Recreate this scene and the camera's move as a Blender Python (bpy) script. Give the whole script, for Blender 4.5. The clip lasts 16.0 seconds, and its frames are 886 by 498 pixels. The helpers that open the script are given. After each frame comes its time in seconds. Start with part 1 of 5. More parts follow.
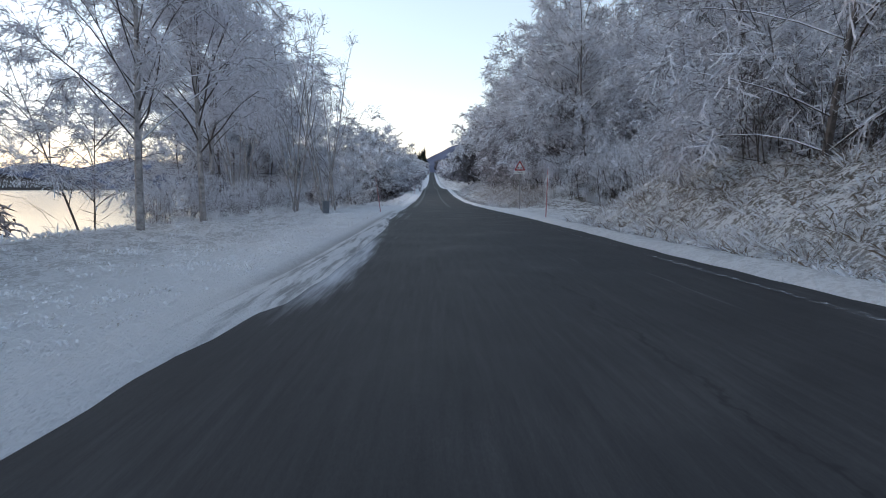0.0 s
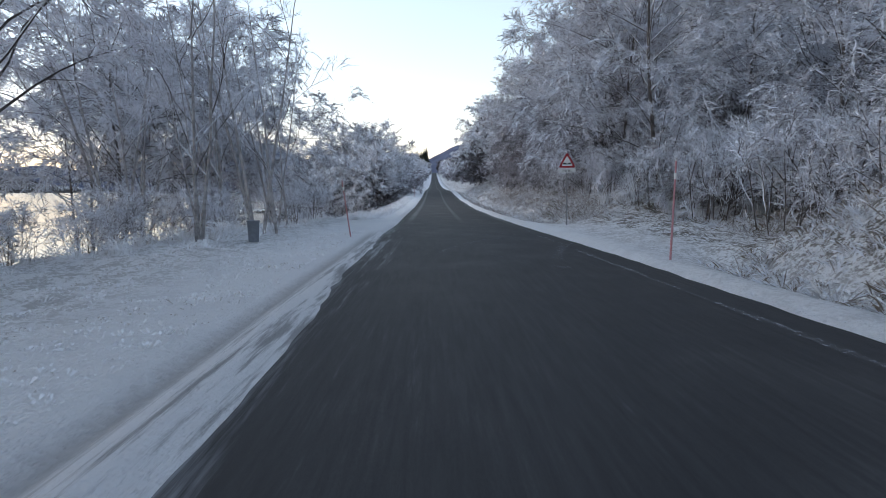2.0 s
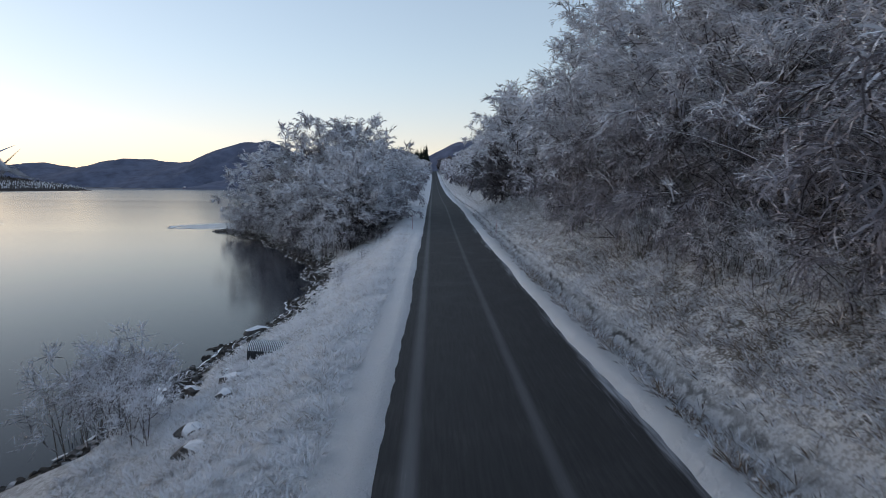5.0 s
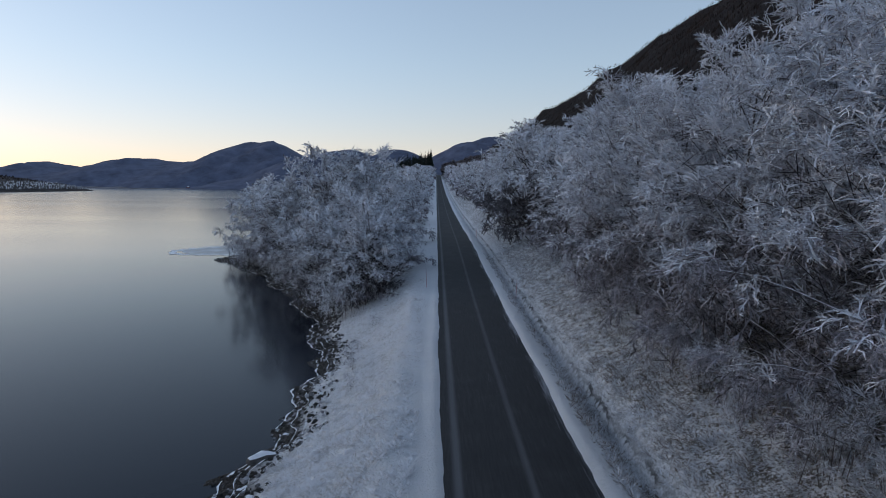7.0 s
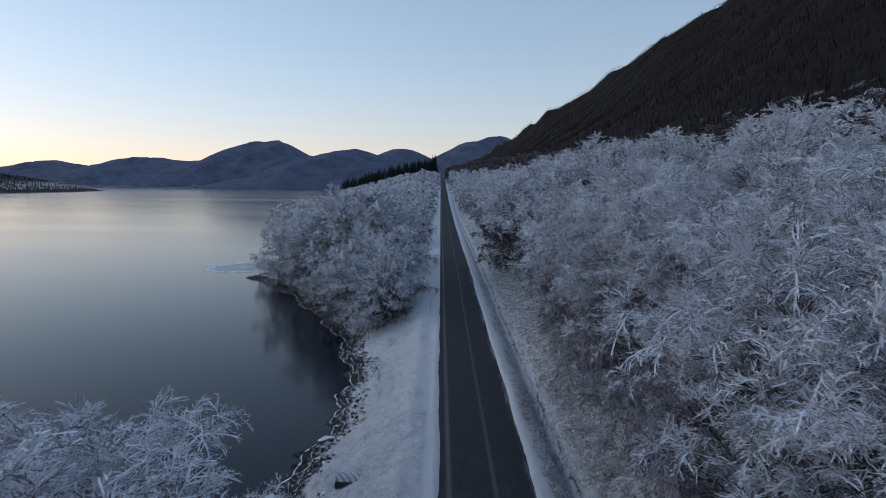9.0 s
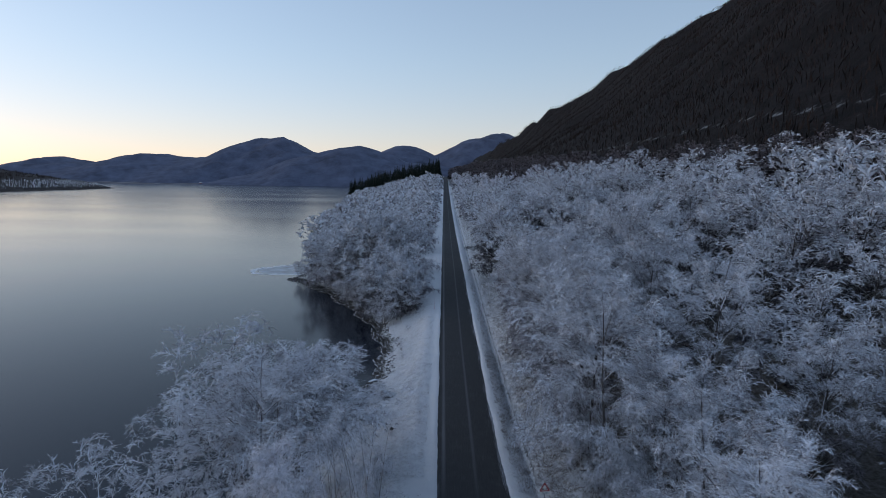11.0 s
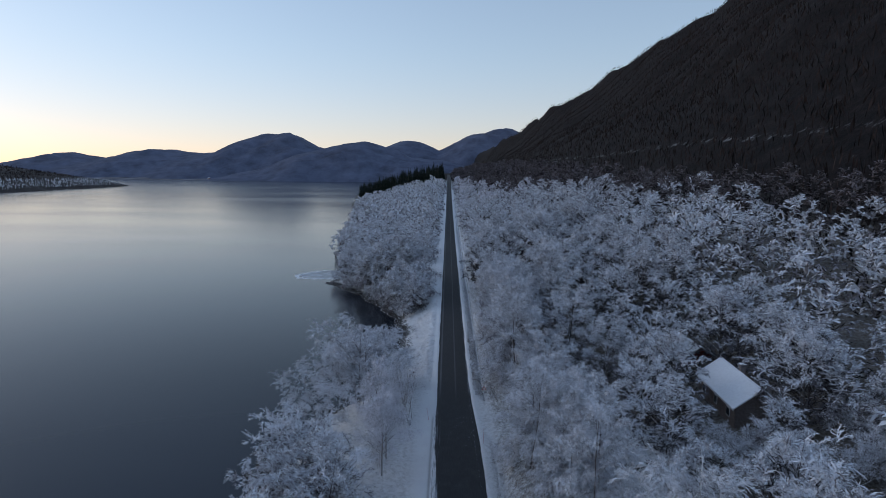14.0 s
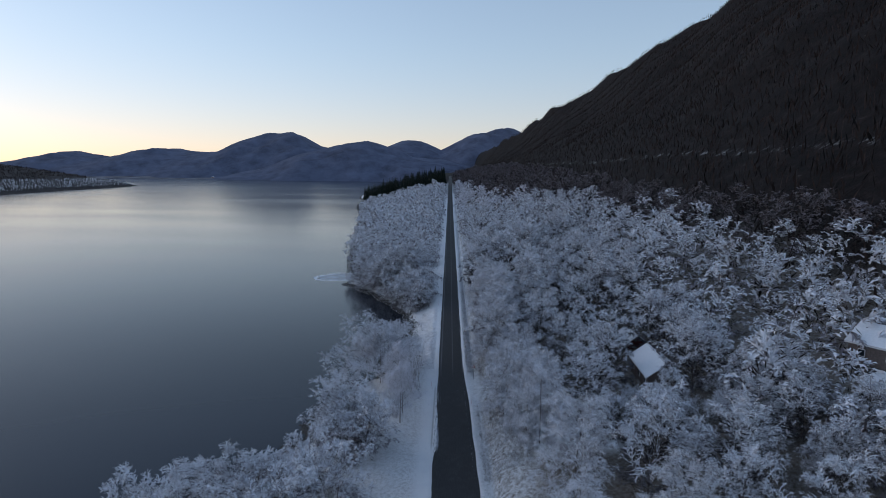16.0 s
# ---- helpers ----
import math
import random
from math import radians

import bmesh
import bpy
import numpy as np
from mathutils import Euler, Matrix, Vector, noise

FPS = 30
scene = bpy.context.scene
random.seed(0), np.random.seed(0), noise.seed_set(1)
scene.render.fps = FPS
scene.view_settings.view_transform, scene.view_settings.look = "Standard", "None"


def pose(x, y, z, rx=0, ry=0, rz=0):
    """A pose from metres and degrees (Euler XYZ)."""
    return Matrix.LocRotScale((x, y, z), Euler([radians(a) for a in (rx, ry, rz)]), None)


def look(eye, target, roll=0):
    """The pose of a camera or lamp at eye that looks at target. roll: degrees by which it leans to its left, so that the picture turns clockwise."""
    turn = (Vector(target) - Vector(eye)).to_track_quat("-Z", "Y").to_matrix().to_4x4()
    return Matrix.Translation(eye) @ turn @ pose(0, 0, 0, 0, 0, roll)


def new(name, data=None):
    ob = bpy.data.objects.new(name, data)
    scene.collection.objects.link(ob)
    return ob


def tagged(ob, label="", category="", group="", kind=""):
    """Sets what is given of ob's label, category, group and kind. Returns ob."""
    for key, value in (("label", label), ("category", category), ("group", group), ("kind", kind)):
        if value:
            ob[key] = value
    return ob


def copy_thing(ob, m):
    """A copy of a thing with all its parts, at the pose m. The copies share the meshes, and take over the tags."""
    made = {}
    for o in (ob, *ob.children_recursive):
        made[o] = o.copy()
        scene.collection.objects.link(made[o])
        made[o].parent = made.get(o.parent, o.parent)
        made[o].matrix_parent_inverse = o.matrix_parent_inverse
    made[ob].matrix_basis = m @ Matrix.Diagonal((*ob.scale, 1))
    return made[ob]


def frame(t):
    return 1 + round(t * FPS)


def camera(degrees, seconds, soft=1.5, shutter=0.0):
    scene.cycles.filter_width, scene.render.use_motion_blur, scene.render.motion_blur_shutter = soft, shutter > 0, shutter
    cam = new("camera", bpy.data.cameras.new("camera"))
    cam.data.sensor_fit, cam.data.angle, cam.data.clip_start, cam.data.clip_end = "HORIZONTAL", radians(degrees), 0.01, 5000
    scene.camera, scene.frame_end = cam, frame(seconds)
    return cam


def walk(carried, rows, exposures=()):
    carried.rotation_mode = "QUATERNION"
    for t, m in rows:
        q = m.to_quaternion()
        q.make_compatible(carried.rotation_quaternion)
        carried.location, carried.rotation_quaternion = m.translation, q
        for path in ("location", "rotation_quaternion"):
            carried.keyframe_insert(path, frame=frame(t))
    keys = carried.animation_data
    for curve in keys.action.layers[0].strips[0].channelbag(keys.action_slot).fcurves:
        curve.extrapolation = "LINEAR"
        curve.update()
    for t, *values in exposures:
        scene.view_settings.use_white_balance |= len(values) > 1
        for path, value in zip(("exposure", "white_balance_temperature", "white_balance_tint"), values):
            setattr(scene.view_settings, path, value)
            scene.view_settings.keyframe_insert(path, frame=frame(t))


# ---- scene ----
cam = camera(75.0, 16.0, soft=0.75, shutter=0.12)
PATH = [
    (0, (-0.86, -35.427, 1.08), (-0.817, -33.438, 0.882), 0.5),
    (0.5, (-0.89, -32.504, 1.15), (-0.851, -30.514, 0.953), 0.3),
    (1, (-0.9, -29.483, 1.235), (-0.862, -27.493, 1.037), 0.3),
    (1.5, (-0.88, -26.444, 1.32), (-0.841, -24.455, 1.123), 0.3),
    (2, (-0.87, -23.53, 1.4), (-0.836, -21.54, 1.203), 0.2),
    (2.5, (-0.89, -20.461, 1.475), (-0.851, -18.471, 1.276), 0.2),
    (3, (-0.906, -17.412, 1.523), (-0.871, -15.423, 1.323), 0.1),
    (3.2, (-0.932, -16.146, 1.556), (-0.895, -14.156, 1.352), 0.1),
    (5.3, (-1.773, 7.822, 5.372), (-1.739, 9.811, 5.164), 0.3),
    (5.5, (-1.892, 9.099, 5.884), (-1.859, 11.088, 5.676), 0.4),
    (6, (-2.26, 10.686, 7.158), (-2.228, 12.675, 6.95), 0.4),
    (6.5, (-2.594, 10.599, 8.393), (-2.564, 12.588, 8.185), 0.5),
    (7, (-2.809, 9.253, 9.716), (-2.783, 11.242, 9.508), 0.5),
    (7.5, (-2.874, 6.769, 11.196), (-2.852, 8.758, 10.984), 0.5),
    (8, (-2.817, 3.308, 12.838), (-2.8, 5.297, 12.625), 0.6),
    (8.5, (-2.739, -0.956, 14.479), (-2.724, 1.033, 14.264), 0.6),
    (9, (-2.601, -5.804, 15.838), (-2.59, -3.815, 15.624), 0.6),
    (9.2, (-2.41, -7.897, 16.468), (-2.406, -5.909, 16.251), 0.7),
    (11.3, (-2.171, -40.184, 23.281), (-2.172, -38.197, 23.05), 0.7),
    (11.5, (-1.99, -43.149, 23.981), (-1.995, -41.162, 23.748), 0.6),
    (12, (-1.74, -50.7, 25.647), (-1.75, -48.714, 25.411), 0.6),
    (12.5, (-1.677, -58.306, 27.505), (-1.686, -56.32, 27.263), 0.6),
    (13, (-1.51, -66.283, 29.426), (-1.521, -64.298, 29.182), 0.6),
    (13.5, (-1.154, -74.222, 31.601), (-1.169, -72.238, 31.353), 0.6),
    (14, (-1.136, -82.318, 33.915), (-1.151, -80.334, 33.662), 0.6),
    (14.5, (-1.093, -89.995, 35.984), (-1.108, -88.012, 35.728), 0.6),
    (15, (-0.98, -97.57, 37.93), (-0.997, -95.586, 37.672), 0.6),
    (15.5, (-0.849, -104.811, 39.53), (-0.869, -102.828, 39.273), 0.7),
    (16, (-0.693, -110.464, 40.531), (-0.713, -108.481, 40.272), 0.7),
]
EXPOSURE = [(0.0, 0.55, 7600, 10), (3.2, 0.7, 7700, 10), (5.3, -0.2, 7200, 10), (9.0, -0.4, 6650, 10), (12.0, -0.4, 6600, 10), (16.0, -0.38, 6600, 10)]
walk(cam, [(t, look(eye, target, roll)) for t, eye, target, roll in PATH], EXPOSURE)

# ---- world and light: dusk, the sun just under the mountains ahead on the left ----
world = bpy.data.worlds.new("dusk_sky")
scene.world = world
world.use_nodes = True
wn, wl = world.node_tree.nodes, world.node_tree.links
sky = wn.new("ShaderNodeTexSky")
sky.sky_type = "NISHITA"
sky.sun_disc = False
sky.sun_elevation = radians(10.0)
sky.sun_rotation = radians(-68)
sky.air_density, sky.dust_density, sky.ozone_density = 1.0, 0.3, 2.5
pale = wn.new("ShaderNodeHueSaturation")
pale.inputs["Saturation"].default_value = 1.02
wn["Background"].inputs["Strength"].default_value = 0.43
wl.new(sky.outputs[0], pale.inputs["Color"])
even = wn.new("ShaderNodeGamma")
even.inputs["Gamma"].default_value = 0.62
wl.new(pale.outputs[0], even.inputs["Color"])
rosy = wn.new("ShaderNodeMix")
rosy.data_type, rosy.blend_type = "RGBA", "MULTIPLY"
rosy.inputs[0].default_value = 1.0
rosy.inputs[7].default_value = (1.05, 0.98, 1.045, 1)
wl.new(even.outputs[0], rosy.inputs[6])
# the afterglow: a peach band low over the horizon all round
toward = wn.new("ShaderNodeTexCoord")
upward = wn.new("ShaderNodeSeparateXYZ")
wl.new(toward.outputs["Generated"], upward.inputs[0])
glow = wn.new("ShaderNodeValToRGB")
glow.color_ramp.elements[0].color, glow.color_ramp.elements[1].color = (1.0, 0.90, 0.90, 1), (0.97, 1.0, 1.0, 1)
glow.color_ramp.elements[1].position = 0.22
glow.color_ramp.interpolation = "EASE"
wl.new(upward.outputs[2], glow.inputs[0])
peach = wn.new("ShaderNodeMix")
peach.data_type, peach.blend_type = "RGBA", "MULTIPLY"
peach.inputs[0].default_value = 1.0
wl.new(rosy.outputs[2], peach.inputs[6])
wl.new(glow.outputs[0], peach.inputs[7])
wl.new(peach.outputs[2], wn["Background"].inputs[0])
sun = new("sun", bpy.data.lights.new("sun", "SUN"))
sun.data.energy, sun.data.angle, sun.data.color = 0.3, radians(25), (1.0, 0.93, 0.88)
sun.matrix_world = look((-60, 40, 40), (0, 0, 0))

# ---- materials ----


def material(name):
    m = bpy.data.materials.new(name)
    m.use_nodes = True
    return m, m.node_tree.nodes, m.node_tree.links, m.node_tree.nodes["Principled BSDF"]


def noise_node(n, l, scale, detail=4.0, rough=0.6, vector=None):
    t = n.new("ShaderNodeTexNoise")
    t.inputs["Scale"].default_value, t.inputs["Detail"].default_value, t.inputs["Roughness"].default_value = scale, detail, rough
    if vector is not None:
        l.new(vector, t.inputs["Vector"])
    return t.outputs["Fac"]


def ramp(n, l, fac, stops):
    r = n.new("ShaderNodeValToRGB")
    e = r.color_ramp.elements
    while len(e) < len(stops):
        e.new(0.5)
    for k, (p, c) in enumerate(stops):
        e[k].position = p
        e[k].color = (*c, 1) if len(c) == 3 else c
    l.new(fac, r.inputs[0])
    return r.outputs[0]


def mix(n, l, fac, a, b):
    m = n.new("ShaderNodeMix")
    m.data_type = "RGBA"
    for sock, v in ((m.inputs[0], fac), (m.inputs[6], a), (m.inputs[7], b)):
        if isinstance(v, (int, float)):
            sock.default_value = v
        elif isinstance(v, tuple):
            sock.default_value = (*v, 1)
        else:
            l.new(v, sock)
    return m.outputs[2]


def math_node(n, l, op, a, b=0.0, clamp=False):
    m = n.new("ShaderNodeMath")
    m.operation, m.use_clamp = op, clamp
    for sock, v in ((m.inputs[0], a), (m.inputs[1], b)):
        if isinstance(v, (int, float)):
            sock.default_value = v
        else:
            l.new(v, sock)
    return m.outputs[0]


def smooth(n, l, v, lo, hi):
    m = n.new("ShaderNodeMapRange")
    m.interpolation_type = "SMOOTHSTEP"
    l.new(v, m.inputs[0])
    m.inputs[1].default_value, m.inputs[2].default_value = lo, hi
    return m.outputs[0]


def bump(n, l, p, height, strength, distance):
    b = n.new("ShaderNodeBump")
    b.inputs["Strength"].default_value, b.inputs["Distance"].default_value = strength, distance
    l.new(height, b.inputs["Height"])
    l.new(b.outputs[0], p.inputs["Normal"])


def plain(name, color, roughness=0.7, vary=0.25, scale=8.0, metallic=0.0, relief=0.0):
    m, n, l, p = material(name)
    tc = n.new("ShaderNodeTexCoord").outputs["Object"]
    f = noise_node(n, l, scale, 5, 0.65, tc)
    lo = tuple(c * (1 - vary) for c in color)
    hi = tuple(min(1, c * (1 + vary)) for c in color)
    l.new(ramp(n, l, f, [(0.3, lo), (0.7, hi)]), p.inputs["Base Color"])
    p.inputs["Roughness"].default_value, p.inputs["Metallic"].default_value = roughness, metallic
    p.inputs["Specular IOR Level"].default_value = 0.12 if roughness >= 0.8 else 0.5
    if relief:
        bump(n, l, p, f, 0.6, relief)
    return m


def frost_twig(name, frost, bare, amount):
    """Rime-covered twigs: white rime on most of them, bare bark on the others."""
    m, n, l, p = material(name)
    g = n.new("ShaderNodeNewGeometry")
    f = noise_node(n, l, 0.45, 5, 0.6, g.outputs["Position"])
    r = math_node(n, l, "ADD", math_node(n, l, "MULTIPLY", g.outputs["Random Per Island"], 0.40), math_node(n, l, "MULTIPLY", f, 0.62))
    l.new(ramp(n, l, r, [(amount - 0.18, bare), (amount + 0.1, frost)]), p.inputs["Base Color"])
    p.inputs["Roughness"].default_value = 0.85
    p.inputs["Specular IOR Level"].default_value = 0.2
    return m


def make_rimed_bark():
    """Brown-grey bark with rime lying along the upper side of the branches."""
    m, n, l, p = material("rimed_bark")
    g = n.new("ShaderNodeNewGeometry")
    sep = n.new("ShaderNodeSeparateXYZ")
    l.new(g.outputs["Normal"], sep.inputs[0])
    f = noise_node(n, l, 9, 4, 0.7, g.outputs["Position"])
    k = smooth(n, l, math_node(n, l, "ADD", sep.outputs[2], math_node(n, l, "MULTIPLY", f, 0.9)), 0.35, 0.75)
    bark = ramp(n, l, f, [(0.3, (0.05, 0.042, 0.04)), (0.7, (0.15, 0.13, 0.125))])
    l.new(mix(n, l, k, bark, (0.78, 0.80, 0.85)), p.inputs["Base Color"])
    p.inputs["Roughness"].default_value = 0.9
    p.inputs["Specular IOR Level"].default_value = 0.15
    bump(n, l, p, f, 0.5, 0.02)
    return m


def make_ground():
    m, n, l, p = material("snowy_ground")
    g = n.new("ShaderNodeNewGeometry")
    pos = g.outputs["Position"]
    sep = n.new("ShaderNodeSeparateXYZ")
    l.new(pos, sep.inputs[0])
    x, y, z = sep.outputs
    big = noise_node(n, l, 0.35, 5, 0.6, pos)
    mid = noise_node(n, l, 2.2, 5, 0.65, pos)
    fine = noise_node(n, l, 11, 4, 0.7, pos)
    tiny = noise_node(n, l, 45, 3, 0.7, pos)
    snow = ramp(n, l, big, [(0.3, (0.87, 0.88, 0.91)), (0.7, (0.93, 0.935, 0.95))])
    straw = ramp(n, l, fine, [(0.3, (0.045, 0.035, 0.026)), (0.7, (0.20, 0.165, 0.125))])
    # grass shows through the thin snow off the verges
    off = math_node(n, l, "ABSOLUTE", math_node(n, l, "ADD", x, 0.6))
    thin = smooth(n, l, off, 3.4, 5.4)
    show = math_node(n, l, "MULTIPLY", thin, smooth(n, l, math_node(n, l, "ADD", math_node(n, l, "MULTIPLY", fine, 0.6), math_node(n, l, "MULTIPLY", mid, 0.4)), 0.46, 0.56))
    bankside = smooth(n, l, x, 5.2, 6.2)
    show = math_node(n, l, "MULTIPLY", show, math_node(n, l, "ADD", 0.38, math_node(n, l, "MULTIPLY", bankside, 0.54)))
    lawn = math_node(n, l, "MULTIPLY", math_node(n, l, "SUBTRACT", 1.0, smooth(n, l, x, 22.0, 26.0)), math_node(n, l, "SUBTRACT", 1.0, smooth(n, l, math_node(n, l, "ABSOLUTE", math_node(n, l, "ADD", y, 26.0)), 9.0, 12.0)))
    lawn = math_node(n, l, "MULTIPLY", lawn, smooth(n, l, x, 11.0, 12.5))
    show = math_node(n, l, "MULTIPLY", show, math_node(n, l, "SUBTRACT", 1.0, lawn))
    c = mix(n, l, show, snow, straw)
    # litter under the trees
    floor = math_node(n, l, "MULTIPLY", smooth(n, l, x, 9.0, 13.0), smooth(n, l, math_node(n, l, "ADD", math_node(n, l, "MULTIPLY", fine, 0.5), math_node(n, l, "MULTIPLY", mid, 0.5)), 0.30, 0.42))
    floor = math_node(n, l, "MULTIPLY", floor, math_node(n, l, "SUBTRACT", 1.0, lawn))
    c = mix(n, l, math_node(n, l, "MULTIPLY", floor, 0.78), c, straw)
    # slush in the wheel rut beside the asphalt
    d = math_node(n, l, "ABSOLUTE", math_node(n, l, "ADD", x, 2.92))
    rut = math_node(n, l, "SUBTRACT", 1.0, smooth(n, l, math_node(n, l, "ADD", d, math_node(n, l, "MULTIPLY", fine, 0.2)), 0.06, 0.36))
    rut = math_node(n, l, "MULTIPLY", rut, math_node(n, l, "MULTIPLY", smooth(n, l, y, -31.0, -27.0), math_node(n, l, "SUBTRACT", 1.0, smooth(n, l, y, -6.0, -3.0))))
    along = n.new("ShaderNodeMapping")
    along.inputs["Scale"].default_value = (1.0, 0.06, 1.0)
    l.new(pos, along.inputs[0])
    swept = smooth(n, l, noise_node(n, l, 9, 5, 0.65, along.outputs[0]), 0.44, 0.62)
    swept = math_node(n, l, "MULTIPLY", swept, math_node(n, l, "MULTIPLY", smooth(n, l, x, -2.95, -2.5), math_node(n, l, "SUBTRACT", 1.0, smooth(n, l, x, -1.6, -1.4))))
    swept = math_node(n, l, "MULTIPLY", swept, math_node(n, l, "MULTIPLY", smooth(n, l, y, -33.0, -29.0), math_node(n, l, "SUBTRACT", 1.0, smooth(n, l, y, -6.0, -2.0))))
    c = mix(n, l, math_node(n, l, "MULTIPLY", swept, 0.6), c, (0.11, 0.108, 0.112))
    c = mix(n, l, math_node(n, l, "MULTIPLY", rut, math_node(n, l, "ADD", 0.45, math_node(n, l, "MULTIPLY", swept, 0.4))), c, (0.10, 0.086, 0.08))
    # the wet ditch
    wob = math_node(n, l, "MULTIPLY", math_node(n, l, "SUBTRACT", mid, 0.5), 0.7)
    dd = math_node(n, l, "ABSOLUTE", math_node(n, l, "ADD", math_node(n, l, "SUBTRACT", x, 5.08), wob))
    mud = math_node(n, l, "MULTIPLY", math_node(n, l, "SUBTRACT", 1.0, smooth(n, l, dd, 0.02, 0.12)), smooth(n, l, y, 4.0, 7.0))
    c = mix(n, l, math_node(n, l, "MULTIPLY", mud, math_node(n, l, "ADD", 0.25, math_node(n, l, "MULTIPLY", smooth(n, l, big, 0.4, 0.6), 0.6))), c, (0.02, 0.018, 0.016))
    # pebble shore
    peb = ramp(n, l, noise_node(n, l, 7, 3, 0.8, pos), [(0.35, (0.015, 0.014, 0.013)), (0.55, (0.07, 0.065, 0.06)), (0.75, (0.35, 0.36, 0.38))])
    shore = math_node(n, l, "SUBTRACT", 1.0, smooth(n, l, math_node(n, l, "ADD", z, math_node(n, l, "MULTIPLY", mid, 0.8)), -2.75, -2.45))
    c = mix(n, l, shore, c, peb)
    # bare woods above the frost line
    wood = ramp(n, l, noise_node(n, l, 0.12, 8, 0.75, pos), [(0.35, (0.006, 0.005, 0.005)), (0.55, (0.017, 0.012, 0.011)), (0.66, (0.03, 0.023, 0.021)), (0.74, (0.16, 0.15, 0.15))])
    line = smooth(n, l, math_node(n, l, "ADD", z, math_node(n, l, "MULTIPLY", noise_node(n, l, 0.02, 4, 0.6, pos), 16.0)), 24.0, 38.0)
    c = mix(n, l, line, c, wood)
    # snow lying on a ledge above the frost line
    ledge = math_node(n, l, "ABSOLUTE", math_node(n, l, "SUBTRACT", z, math_node(n, l, "ADD", 50.0, math_node(n, l, "MULTIPLY", noise_node(n, l, 0.012, 3, 0.5, pos), 8.0))))
    ledge = math_node(n, l, "MULTIPLY", math_node(n, l, "SUBTRACT", 1.0, smooth(n, l, ledge, 0.2, 2.4)), smooth(n, l, noise_node(n, l, 0.13, 5, 0.75, pos), 0.50, 0.68))
    c = mix(n, l, math_node(n, l, "MULTIPLY", ledge, 0.3), c, snow)
    l.new(c, p.inputs["Base Color"])
    p.inputs["Roughness"].default_value = 0.9
    p.inputs["Specular IOR Level"].default_value = 0.12
    h = math_node(n, l, "ADD", math_node(n, l, "MULTIPLY", mid, 0.6), math_node(n, l, "ADD", math_node(n, l, "MULTIPLY", fine, 0.55), math_node(n, l, "MULTIPLY", tiny, 0.16)))
    bump(n, l, p, h, 1.0, 0.32)
    return m


